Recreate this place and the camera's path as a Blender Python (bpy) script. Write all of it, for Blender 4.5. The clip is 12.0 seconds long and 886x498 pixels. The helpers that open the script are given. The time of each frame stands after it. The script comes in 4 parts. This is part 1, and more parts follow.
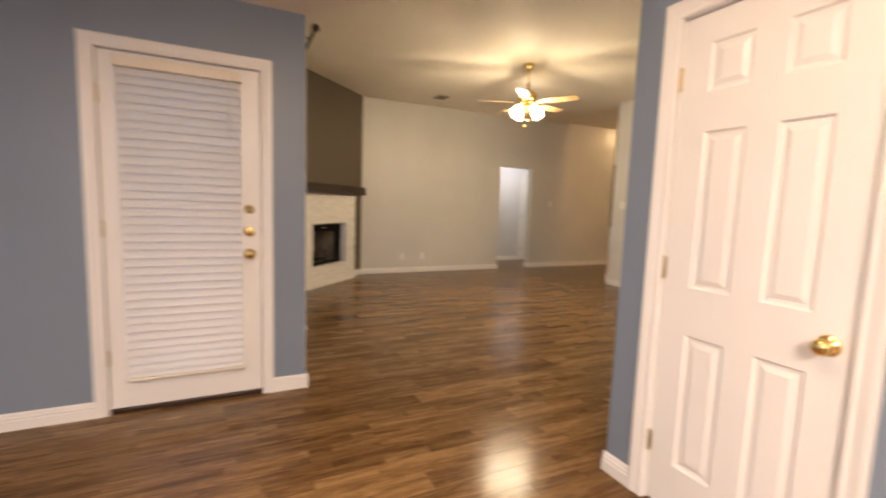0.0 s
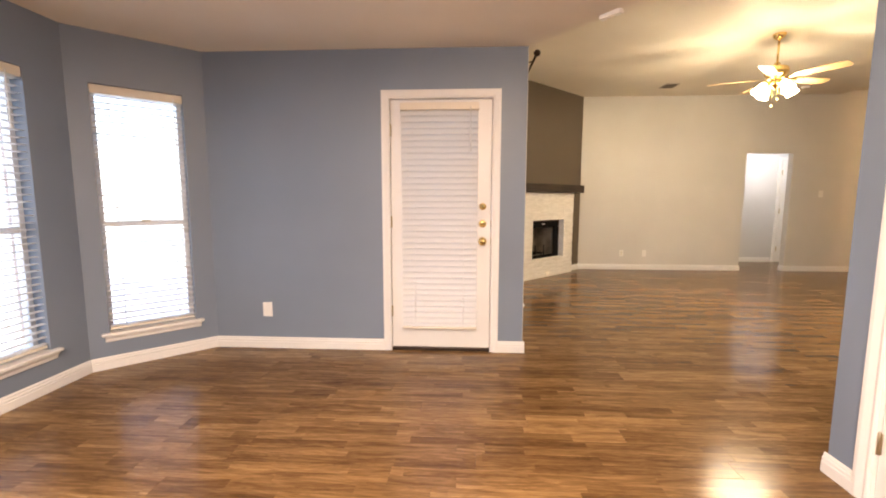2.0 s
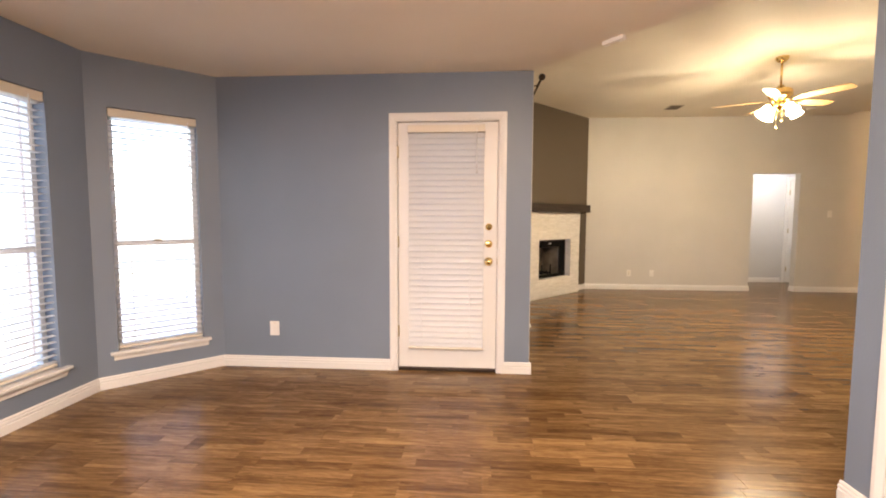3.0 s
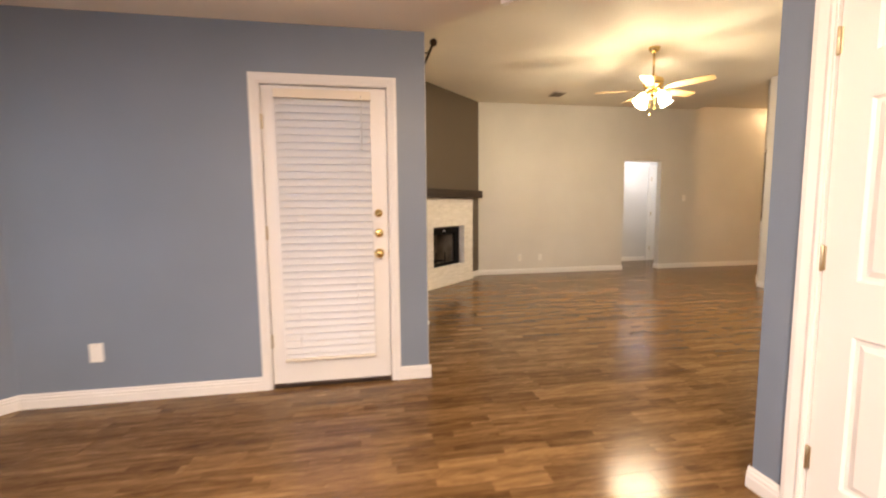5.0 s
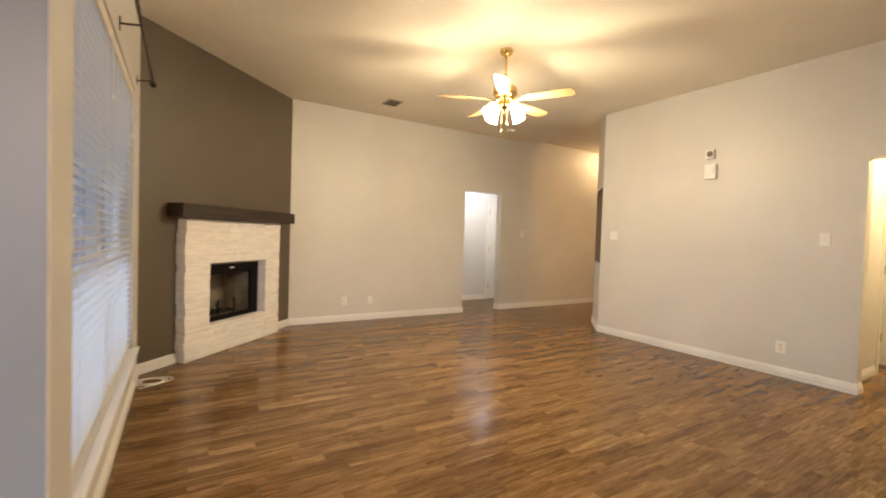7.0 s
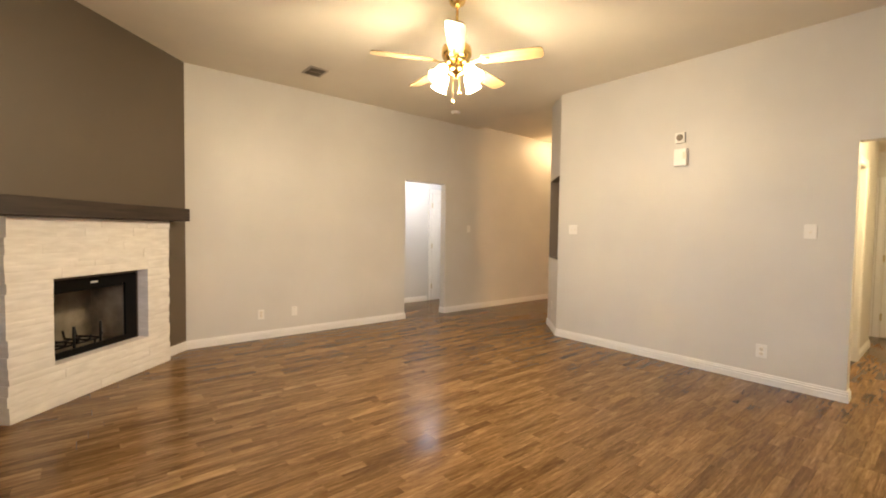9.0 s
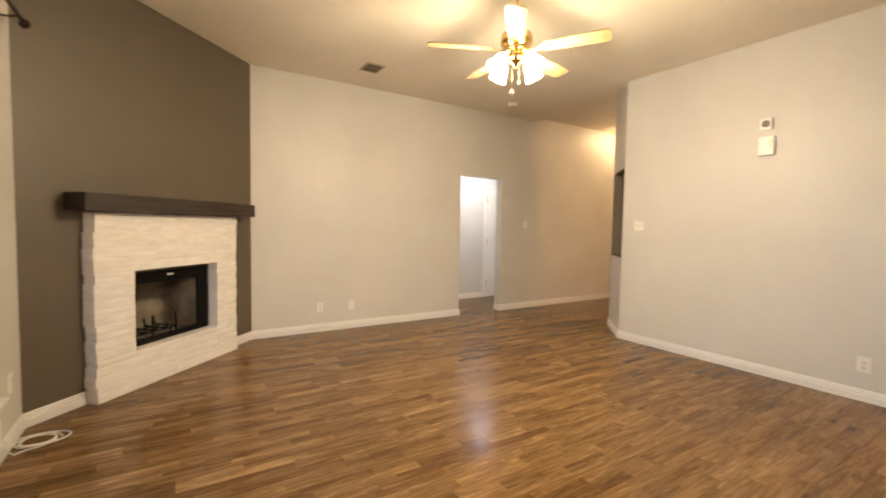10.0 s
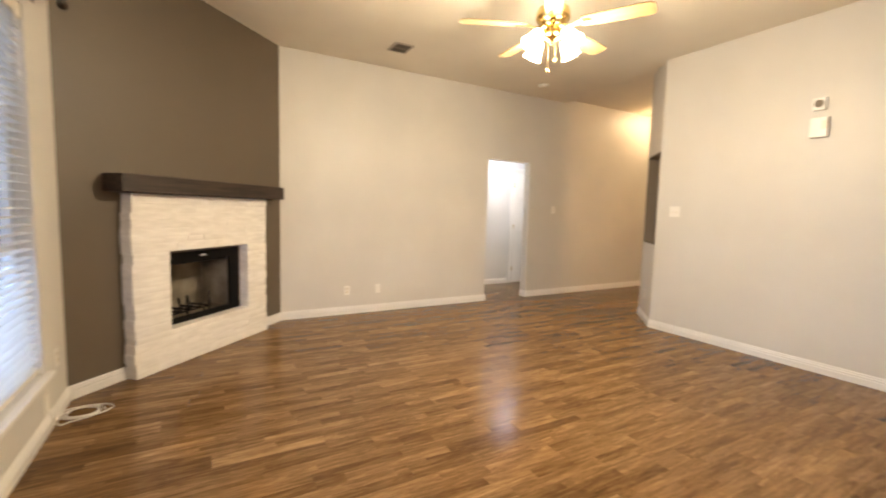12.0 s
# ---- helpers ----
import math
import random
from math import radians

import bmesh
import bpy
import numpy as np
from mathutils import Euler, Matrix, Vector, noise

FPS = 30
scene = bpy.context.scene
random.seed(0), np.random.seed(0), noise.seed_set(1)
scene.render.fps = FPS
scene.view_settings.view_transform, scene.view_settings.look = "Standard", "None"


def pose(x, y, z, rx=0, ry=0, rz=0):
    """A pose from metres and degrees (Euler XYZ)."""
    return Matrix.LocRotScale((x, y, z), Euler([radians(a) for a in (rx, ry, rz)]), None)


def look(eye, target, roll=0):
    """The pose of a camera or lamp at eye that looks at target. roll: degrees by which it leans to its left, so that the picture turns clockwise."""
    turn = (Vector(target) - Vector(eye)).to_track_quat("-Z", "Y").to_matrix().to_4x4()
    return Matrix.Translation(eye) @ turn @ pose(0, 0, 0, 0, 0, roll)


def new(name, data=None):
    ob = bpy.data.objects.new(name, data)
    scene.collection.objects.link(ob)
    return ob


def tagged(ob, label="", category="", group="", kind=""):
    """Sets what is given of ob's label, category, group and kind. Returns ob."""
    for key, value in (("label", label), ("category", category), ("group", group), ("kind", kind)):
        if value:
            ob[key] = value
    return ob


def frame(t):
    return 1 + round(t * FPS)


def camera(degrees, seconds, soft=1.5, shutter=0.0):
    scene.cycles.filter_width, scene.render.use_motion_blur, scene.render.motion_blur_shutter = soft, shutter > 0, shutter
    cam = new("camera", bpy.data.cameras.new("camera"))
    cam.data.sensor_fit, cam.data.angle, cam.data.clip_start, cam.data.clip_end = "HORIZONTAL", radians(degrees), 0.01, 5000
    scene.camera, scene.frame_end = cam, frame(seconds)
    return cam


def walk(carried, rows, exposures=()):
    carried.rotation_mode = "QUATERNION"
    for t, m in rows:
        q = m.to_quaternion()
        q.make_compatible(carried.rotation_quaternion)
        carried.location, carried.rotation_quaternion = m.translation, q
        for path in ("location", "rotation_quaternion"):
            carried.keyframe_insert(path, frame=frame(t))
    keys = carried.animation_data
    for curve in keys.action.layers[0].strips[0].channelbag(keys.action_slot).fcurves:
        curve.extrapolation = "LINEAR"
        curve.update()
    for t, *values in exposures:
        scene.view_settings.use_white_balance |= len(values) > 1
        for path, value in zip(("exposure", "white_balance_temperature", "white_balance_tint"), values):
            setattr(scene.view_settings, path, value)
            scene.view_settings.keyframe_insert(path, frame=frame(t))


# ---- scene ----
cam = camera(91.8, 12.0, soft=1.9, shutter=0.5)
PATH = [
    (0, (0.03, -0.034, 1.273), (0.901, 1.755, 1.066), 2.0),
    (0.3, (-0.024, -0.104, 1.262), (0.526, 1.812, 1.094), 0.3),
    (0.5, (-0.063, -0.181, 1.25), (0.278, 1.782, 1.07), 0.1),
    (0.8, (-0.104, -0.303, 1.251), (0.063, 1.670, 0.973), 0.4),
    (1, (-0.112, -0.352, 1.253), (-0.035, 1.628, 0.982), 0.4),
    (1.5, (-0.062, -0.478, 1.259), (-0.156, 1.503, 0.997), 0.4),
    (2, (-0.014, -0.561, 1.254), (-0.124, 1.422, 1.026), 0.1),
    (2.5, (0.001, -0.599, 1.26), (-0.133, 1.39, 1.093), 0.2),
    (2.7, (-0.003, -0.591, 1.263), (-0.145, 1.399, 1.12), 0.2),
    (4.3, (-0.062, -0.441, 1.277), (-0.003, 1.553, 1.136), 0.0),
    (4.5, (-0.068, -0.38, 1.261), (0.113, 1.605, 1.097), -0.8),
    (4.8, (-0.043, -0.257, 1.251), (0.247, 1.709, 1.030), -0.6),
    (5, (0.018, -0.113, 1.242), (0.372, 1.846, 1.045), -0.5),
    (5.3, (0.106, 0.087, 1.264), (0.558, 2.030, 1.125), 1.0),
    (5.5, (0.165, 0.229, 1.254), (0.701, 2.149, 1.082), 0.7),
    (5.8, (0.254, 0.470, 1.267), (0.943, 2.344, 1.155), 0.4),
    (6, (0.322, 0.632, 1.277), (1.109, 2.467, 1.18), -0.3),
    (6.2, (0.410, 0.761, 1.263), (1.244, 2.574, 1.131), -0.1),
    (6.5, (0.560, 1.000, 1.276), (1.491, 2.770, 1.226), 0.4),
    (6.7, (0.633, 1.120, 1.272), (1.607, 2.866, 1.263), 1.2),
    (7.0, (0.764, 1.310, 1.268), (1.805, 3.017, 1.212), 1.8),
    (7.2, (0.815, 1.411, 1.272), (1.903, 3.089, 1.268), 1.8),
    (7.4, (0.873, 1.533, 1.291), (2.033, 3.162, 1.310), 0.6),
    (7.5, (0.896, 1.576, 1.298), (2.093, 3.178, 1.325), -0.3),
    (7.7, (0.955, 1.667, 1.292), (2.188, 3.241, 1.24), -0.1),
    (9.3, (1.221, 2.101, 1.31), (2.497, 3.639, 1.227), 0.9),
    (9.5, (1.225, 2.121, 1.307), (2.465, 3.688, 1.218), 1.2),
    (10, (1.243, 2.144, 1.316), (2.318, 3.827, 1.21), 1.0),
    (10.5, (1.225, 2.163, 1.32), (2.132, 3.941, 1.201), 1.2),
    (11, (1.209, 2.172, 1.31), (1.995, 4.006, 1.17), 1.1),
    (11.5, (1.206, 2.181, 1.305), (1.982, 4.018, 1.148), 1.4),
    (12, (1.225, 2.213, 1.304), (2.209, 3.945, 1.127), 1.5),
]
EXPOSURES = [
    (0.0, 1.92, 6430, 14), (0.5, 2.02, 6430, 14), (1.5, 2.49, 6430, 14), (2.5, 2.47, 6430, 14), (4.5, 2.38, 6430, 14), (6.5, 2.38, 6430, 12),
    (9.5, 2.48, 6360, 12), (10.0, 2.50, 6360, 12), (10.5, 2.63, 6200, 12), (11.0, 2.70, 6120, 12), (12.0, 2.67, 6150, 12),
]
walk(cam, [(t, look(eye, target, roll)) for t, eye, target, roll in PATH], EXPOSURES)

# ---- world, sun, exposure ----
world = bpy.data.worlds.new("sky")
scene.world = world
world.use_nodes = True
wn = world.node_tree.nodes
sky = wn.new("ShaderNodeTexSky")
sky.sky_type = "NISHITA"
sky.sun_disc = False
sky.sun_elevation, sky.sun_rotation = radians(40.7), radians(79.4)
wn["Background"].inputs["Strength"].default_value = 0.15
world.node_tree.links.new(sky.outputs["Color"], wn["Background"].inputs["Color"])
sun_data = bpy.data.lights.new("sun", "SUN")
sun_data.energy, sun_data.angle, sun_data.color = 2.6, radians(1.0), (1.0, 0.95, 0.88)
sun = new("sun", sun_data)
sun.matrix_world = look((32, 6, 28), (0, 0, 0))


def lamp(name, at, watts, color, size):
    d = bpy.data.lights.new(name, "POINT")
    d.energy, d.color, d.shadow_soft_size = watts, color, size
    o = new(name, d)
    o.location = at
    return o


WARM = (1.0, 0.80, 0.53)
PEACH = (1.0, 0.73, 0.52)
AMBER = (1.0, 0.58, 0.23)
FAN = (3.363, 4.532)
FAN_WATTS, CHANDELIER_WATTS, FOYER_WATTS, HALL_WATTS = 8.0, 11.5, 12.5, 13.0
FILL_WATTS, SASH_WATTS = 75.0, 1.2


# ---- materials ----
def nodes_of(name):
    m = bpy.data.materials.new(name)
    m.use_nodes = True
    t = m.node_tree
    return m, t.nodes, t.links, t.nodes["Principled BSDF"]


def ramp(n, stops):
    r = n.new("ShaderNodeValToRGB")
    e = r.color_ramp.elements
    while len(e) < len(stops):
        e.new(0.5)
    for i, (p, c) in enumerate(stops):
        e[i].position, e[i].color = p, (*c, 1)
    return r


def painted(name, color, rough=0.55, var=0.06, bump=0.15, scale=90.0, metal=0.0, blotch=1.3):
    """Paint or plain solid: colour with large faint blotches, fine relief."""
    m, n, l, b = nodes_of(name)
    co = n.new("ShaderNodeTexCoord")
    big = n.new("ShaderNodeTexNoise")
    big.inputs["Scale"].default_value, big.inputs["Detail"].default_value = blotch, 4
    l.new(co.outputs["Object"], big.inputs["Vector"])
    r = ramp(n, [(0.3, [c * (1 - var) for c in color]), (0.7, [min(1, c * (1 + var)) for c in color])])
    l.new(big.outputs["Fac"], r.inputs["Fac"])
    l.new(r.outputs["Color"], b.inputs["Base Color"])
    fine = n.new("ShaderNodeTexNoise")
    fine.inputs["Scale"].default_value, fine.inputs["Detail"].default_value = scale, 3
    l.new(co.outputs["Object"], fine.inputs["Vector"])
    bp = n.new("ShaderNodeBump")
    bp.inputs["Strength"].default_value, bp.inputs["Distance"].default_value = bump, 0.002
    l.new(fine.outputs["Fac"], bp.inputs["Height"])
    l.new(bp.outputs["Normal"], b.inputs["Normal"])
    mr = n.new("ShaderNodeMapRange")
    mr.inputs["To Min"].default_value, mr.inputs["To Max"].default_value = rough * 0.85, min(1, rough * 1.15)
    l.new(big.outputs["Fac"], mr.inputs["Value"])
    l.new(mr.outputs["Result"], b.inputs["Roughness"])
    b.inputs["Metallic"].default_value = metal
    return m


def plank_wood(name, island=False):
    """Glossy laminate, each board with its own tone and grain."""
    m, n, l, b = nodes_of(name)
    co = n.new("ShaderNodeTexCoord")
    rnd = n.new("ShaderNodeNewGeometry").outputs["Random Per Island"] if island else n.new("ShaderNodeObjectInfo").outputs["Random"]
    off = n.new("ShaderNodeMath")
    off.operation = "MULTIPLY"
    off.inputs[1].default_value = 37.0
    l.new(rnd, off.inputs[0])
    # two printed strips across each board, about 0.4 m long and staggered
    xyz = n.new("ShaderNodeSeparateXYZ")
    l.new(co.outputs["Object"], xyz.inputs[0])

    def calc(operation, first, second, third=None):
        c = n.new("ShaderNodeMath")
        c.operation = operation
        for k, v in enumerate((first, second, third)):
            if isinstance(v, (int, float)):
                c.inputs[k].default_value = v
            elif v is not None:
                l.new(v, c.inputs[k])
        return c.outputs[0]

    across = calc("FLOOR", calc("MULTIPLY", calc("SUBTRACT", xyz.outputs["Y"], 1.456 if island else 0.0), 15.004), 0.0)
    stagger = calc("MULTIPLY_ADD", across, 0.43, calc("MULTIPLY", rnd, 7.3))
    length = calc("FLOOR", calc("MULTIPLY_ADD", xyz.outputs["X"], 1.75, stagger), 0.0)
    cell = n.new("ShaderNodeCombineXYZ")
    for k, v in (("X", length), ("Y", across), ("Z", off.outputs[0])):
        l.new(v, cell.inputs[k])
    strip = n.new("ShaderNodeTexWhiteNoise")
    l.new(cell.outputs[0], strip.inputs["Vector"])
    add = n.new("ShaderNodeVectorMath")
    add.operation = "MULTIPLY_ADD"
    add.inputs[1].default_value = (23.0, 23.0, 23.0)
    l.new(strip.outputs["Color"], add.inputs[0])
    l.new(co.outputs["Object"], add.inputs[2])
    mp = n.new("ShaderNodeMapping")
    mp.inputs["Scale"].default_value = (1.6, 14.0, 1.0)
    l.new(add.outputs[0], mp.inputs["Vector"])
    warp = n.new("ShaderNodeTexNoise")
    warp.inputs["Scale"].default_value, warp.inputs["Detail"].default_value, warp.inputs["Roughness"].default_value = 1.5, 3, 0.5
    warp.inputs["Distortion"].default_value = 1.3
    l.new(mp.outputs[0], warp.inputs["Vector"])
    mp2 = n.new("ShaderNodeMapping")
    mp2.inputs["Scale"].default_value = (5.0, 110.0, 1.0)
    l.new(add.outputs[0], mp2.inputs["Vector"])
    fine = n.new("ShaderNodeTexNoise")
    fine.inputs["Scale"].default_value, fine.inputs["Detail"].default_value = 1.0, 4
    l.new(mp2.outputs[0], fine.inputs["Vector"])
    mixf = n.new("ShaderNodeMath")
    mixf.operation = "MULTIPLY_ADD"
    mixf.inputs[1].default_value = 0.24
    wide = n.new("ShaderNodeMath")
    wide.operation = "MULTIPLY"
    wide.inputs[1].default_value = 0.56
    l.new(warp.outputs["Fac"], wide.inputs[0])
    l.new(fine.outputs["Fac"], mixf.inputs[0])
    l.new(wide.outputs[0], mixf.inputs[2])
    tone0 = n.new("ShaderNodeMath")
    tone0.operation = "MULTIPLY_ADD"
    tone0.inputs[1].default_value = 0.17
    l.new(strip.outputs["Value"], tone0.inputs[0])
    # short swirling figure of the grain
    mp4 = n.new("ShaderNodeMapping")
    mp4.inputs["Scale"].default_value = (7.0, 34.0, 1.0)
    l.new(add.outputs[0], mp4.inputs["Vector"])
    swirl = n.new("ShaderNodeTexNoise")
    swirl.inputs["Scale"].default_value, swirl.inputs["Detail"].default_value, swirl.inputs["Distortion"].default_value = 1.0, 3, 2.4
    l.new(mp4.outputs[0], swirl.inputs["Vector"])
    figure = n.new("ShaderNodeMath")
    figure.operation = "MULTIPLY_ADD"
    figure.inputs[1].default_value, figure.inputs[2].default_value = 0.28, -0.105
    l.new(swirl.outputs["Fac"], figure.inputs[0])
    whole = n.new("ShaderNodeMath")
    l.new(figure.outputs[0], whole.inputs[0])
    l.new(mixf.outputs[0], whole.inputs[1])
    l.new(whole.outputs[0], tone0.inputs[2])
    tone = n.new("ShaderNodeMath")
    tone.operation = "MULTIPLY_ADD"
    tone.inputs[1].default_value = 0.06
    l.new(rnd, tone.inputs[0])
    l.new(tone0.outputs[0], tone.inputs[2])
    r = ramp(n, FLOOR_TONES)
    l.new(tone.outputs[0], r.inputs["Fac"])
    l.new(r.outputs["Color"], b.inputs["Base Color"])
    b.inputs["Specular IOR Level"].default_value = 0.16
    mr = n.new("ShaderNodeMapRange")
    mr.inputs["To Min"].default_value, mr.inputs["To Max"].default_value = 0.16, 0.24
    l.new(fine.outputs["Fac"], mr.inputs["Value"])
    l.new(mr.outputs["Result"], b.inputs["Roughness"])
    bp = n.new("ShaderNodeBump")
    bp.inputs["Strength"].default_value, bp.inputs["Distance"].default_value = 0.02, 0.0005
    l.new(mixf.outputs[0], bp.inputs["Height"])
    l.new(bp.outputs["Normal"], b.inputs["Normal"])
    return m


FLOOR_TONES = [(0.33, (0.072, 0.036, 0.014)), (0.48, (0.124, 0.067, 0.026)), (0.62, (0.200, 0.114, 0.045)), (0.82, (0.35, 0.218, 0.098))]


def stone_mat(name, low, high, rough, random_tone=0.25):
    m, n, l, b = nodes_of(name)
    co = n.new("ShaderNodeTexCoord")
    info = n.new("ShaderNodeObjectInfo")
    sc = n.new("ShaderNodeVectorMath")
    sc.operation = "MULTIPLY_ADD"
    sc.inputs[1].default_value = (1, 1, 1)
    l.new(co.outputs["Object"], sc.inputs[0])
    mul = n.new("ShaderNodeMath")
    mul.operation = "MULTIPLY"
    mul.inputs[1].default_value = 20
    l.new(info.outputs["Random"], mul.inputs[0])
    l.new(mul.outputs[0], sc.inputs[2])
    mp = n.new("ShaderNodeMapping")
    mp.inputs["Scale"].default_value = (3.0, 3.0, 14.0)
    l.new(sc.outputs[0], mp.inputs["Vector"])
    tx = n.new("ShaderNodeTexNoise")
    tx.inputs["Scale"].default_value, tx.inputs["Detail"].default_value = 2.2, 8
    l.new(mp.outputs[0], tx.inputs["Vector"])
    ad = n.new("ShaderNodeMath")
    ad.operation = "MULTIPLY_ADD"
    ad.inputs[1].default_value = random_tone
    l.new(info.outputs["Random"], ad.inputs[0])
    l.new(tx.outputs["Fac"], ad.inputs[2])
    r = ramp(n, [(0.35, low), (0.8, high)])
    l.new(ad.outputs[0], r.inputs["Fac"])
    l.new(r.outputs["Color"], b.inputs["Base Color"])
    b.inputs["Roughness"].default_value = rough
    bp = n.new("ShaderNodeBump")
    bp.inputs["Strength"].default_value, bp.inputs["Distance"].default_value = 0.6, 0.006
    l.new(tx.outputs["Fac"], bp.inputs["Height"])
    l.new(bp.outputs["Normal"], b.inputs["Normal"])
    return m


def beam_wood(name, low, high, rough, stretch=(2.0, 30.0, 30.0)):
    m, n, l, b = nodes_of(name)
    co = n.new("ShaderNodeTexCoord")
    mp = n.new("ShaderNodeMapping")
    mp.inputs["Scale"].default_value = stretch
    l.new(co.outputs["Object"], mp.inputs["Vector"])
    tx = n.new("ShaderNodeTexNoise")
    tx.inputs["Scale"].default_value, tx.inputs["Detail"].default_value, tx.inputs["Distortion"].default_value = 1.2, 7, 0.8
    l.new(mp.outputs[0], tx.inputs["Vector"])
    r = ramp(n, [(0.35, low), (0.68, high)])
    l.new(tx.outputs["Fac"], r.inputs["Fac"])
    l.new(r.outputs["Color"], b.inputs["Base Color"])
    b.inputs["Roughness"].default_value = rough
    bp = n.new("ShaderNodeBump")
    bp.inputs["Strength"].default_value, bp.inputs["Distance"].default_value = 0.4, 0.003
    l.new(tx.outputs["Fac"], bp.inputs["Height"])
    l.new(bp.outputs["Normal"], b.inputs["Normal"])
    return m


def glass_mat(name, tint=(1, 1, 1), rough=0.0):
    m, n, l, b = nodes_of(name)
    b.inputs["Base Color"].default_value = (*tint, 1)
    b.inputs["Transmission Weight"].default_value = 1.0
    b.inputs["Roughness"].default_value = rough
    b.inputs["IOR"].default_value = 1.45
    return m


def glow(name, color, strength):
    m, n, l, b = nodes_of(name)
    b.inputs["Base Color"].default_value = (0.9, 0.85, 0.75, 1)
    b.inputs["Emission Color"].default_value = (*color, 1)
    b.inputs["Emission Strength"].default_value = strength
    return m


M_BLUE = painted("blue_grey_paint", (0.184, 0.224, 0.290), 0.42, 0.05, 0.25)
M_BEIGE = painted("beige_paint", (0.60, 0.578, 0.54), 0.45, 0.04, 0.25)
M_PALE = painted("pale_hall_paint", (0.56, 0.56, 0.565), 0.5, 0.04, 0.25)
M_TAUPE = painted("taupe_paint", (0.108, 0.084, 0.058), 0.5, 0.05, 0.25)
# one even dark taupe, almost without sheen, for the niche's back and sides
M_NICHE = painted("dark_niche_surface", (0.19, 0.155, 0.118), 0.95, 0.05, 0.2)
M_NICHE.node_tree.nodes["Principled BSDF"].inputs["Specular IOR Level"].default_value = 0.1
M_CEIL = painted("ceiling_paint", (0.76, 0.705, 0.60), 0.8, 0.04, 0.5, 60)
M_TRIM = painted("white_gloss_trim", (0.73, 0.717, 0.70), 0.3, 0.02, 0.04, 40)
M_DOOR = painted("white_door_paint", (0.73, 0.717, 0.70), 0.33, 0.03, 0.08, 50)
M_CREAM = painted("cream_blind_valance", (0.70, 0.64, 0.53), 0.4, 0.03, 0.05, 40)
M_SLAT = painted("white_blind_slat", (0.82, 0.81, 0.79), 0.4, 0.03, 0.05, 40)
M_SLAT_DOOR = painted("white_door_blind_slat", (0.84, 0.82, 0.80), 0.35, 0.02, 0.04, 40)
M_PLASTIC = painted("white_plastic", (0.78, 0.76, 0.72), 0.35, 0.02, 0.03, 60)
M_DARKPL = painted("dark_slot", (0.05, 0.045, 0.04), 0.5, 0.05, 0.05)
M_BRASS = painted("polished_brass", (0.83, 0.60, 0.24), 0.18, 0.06, 0.05, 40, 1.0)
M_HINGE = painted("dull_brass_hinge", (0.50, 0.42, 0.28), 0.35, 0.08, 0.08, 60, 1.0)
M_BRONZE = painted("dark_bronze_metal", (0.045, 0.03, 0.022), 0.4, 0.15, 0.1, 60, 0.7)
M_BLACK = painted("black_firebox_metal", (0.005, 0.0045, 0.004), 0.5, 0.2, 0.1, 60)
M_BLACK.node_tree.nodes["Principled BSDF"].inputs["Specular IOR Level"].default_value = 0.12
M_SOOT = painted("sooty_firebrick", (0.27, 0.23, 0.17), 0.85, 0.6, 0.4, 25, 0.0, 4.0)
M_IRON = painted("black_cast_iron", (0.015, 0.014, 0.013), 0.5, 0.2, 0.3, 60, 0.6)
M_CABLE = painted("white_cable_jacket", (0.75, 0.73, 0.68), 0.4, 0.03, 0.03)
M_VENTFRAME = painted("beige_vent_frame", (0.42, 0.37, 0.30), 0.5, 0.06, 0.05)
M_VENT = painted("brown_grey_vent_metal", (0.17, 0.135, 0.10), 0.5, 0.08, 0.05)
M_FLOOR = plank_wood("laminate_plank")
M_FLOOR_FAR = plank_wood("laminate_plank_far", True)
M_SUBFLOOR = painted("dark_floor_joint", (0.03, 0.018, 0.01), 0.6, 0.2, 0.1)
M_STONE = stone_mat("whitewashed_ledger_stone", (0.70, 0.672, 0.63), (0.86, 0.835, 0.795), 0.8, 0.10)
M_MANTEL = beam_wood("dark_stained_beam", (0.013, 0.008, 0.005), (0.045, 0.027, 0.018), 0.5)
M_BLADE = beam_wood("light_oak_blade", (0.36, 0.24, 0.11), (0.48, 0.34, 0.17), 0.3, (3.0, 25.0, 25.0))
M_GLASS = glass_mat("window_glass")
M_BULB = glow("lit_frosted_glass_shade", (1.0, 0.78, 0.45), 8.0)
M_SHADE = glow("lit_frosted_tulip_glass", (1.0, 0.80, 0.46), 9.0)
M_BRICK = stone_mat("patio_brick", (0.17, 0.14, 0.13), (0.34, 0.29, 0.27), 0.85)
M_MORTAR = painted("mortar", (0.38, 0.36, 0.33), 0.9, 0.1, 0.4)
M_DECK = painted("weathered_grey_deck", (0.42, 0.43, 0.46), 0.7, 0.12, 0.4, 30)
M_LAWN = painted("dry_lawn", (0.24, 0.25, 0.18), 0.95, 0.3, 0.8, 20)
M_FENCE = painted("pale_fence_wood", (0.36, 0.34, 0.31), 0.8, 0.15, 0.4, 30)


# ---- geometry helpers ----
def box(bm, lo, hi, m=None):
    vs = [bm.verts.new((x, y, z)) for x in (lo[0], hi[0]) for y in (lo[1], hi[1]) for z in (lo[2], hi[2])]
    if m is not None:
        for v in vs:
            v.co = m @ v.co
    for f in ((0, 1, 3, 2), (4, 6, 7, 5), (0, 4, 5, 1), (2, 3, 7, 6), (0, 2, 6, 4), (1, 5, 7, 3)):
        bm.faces.new([vs[i] for i in f])
    return vs


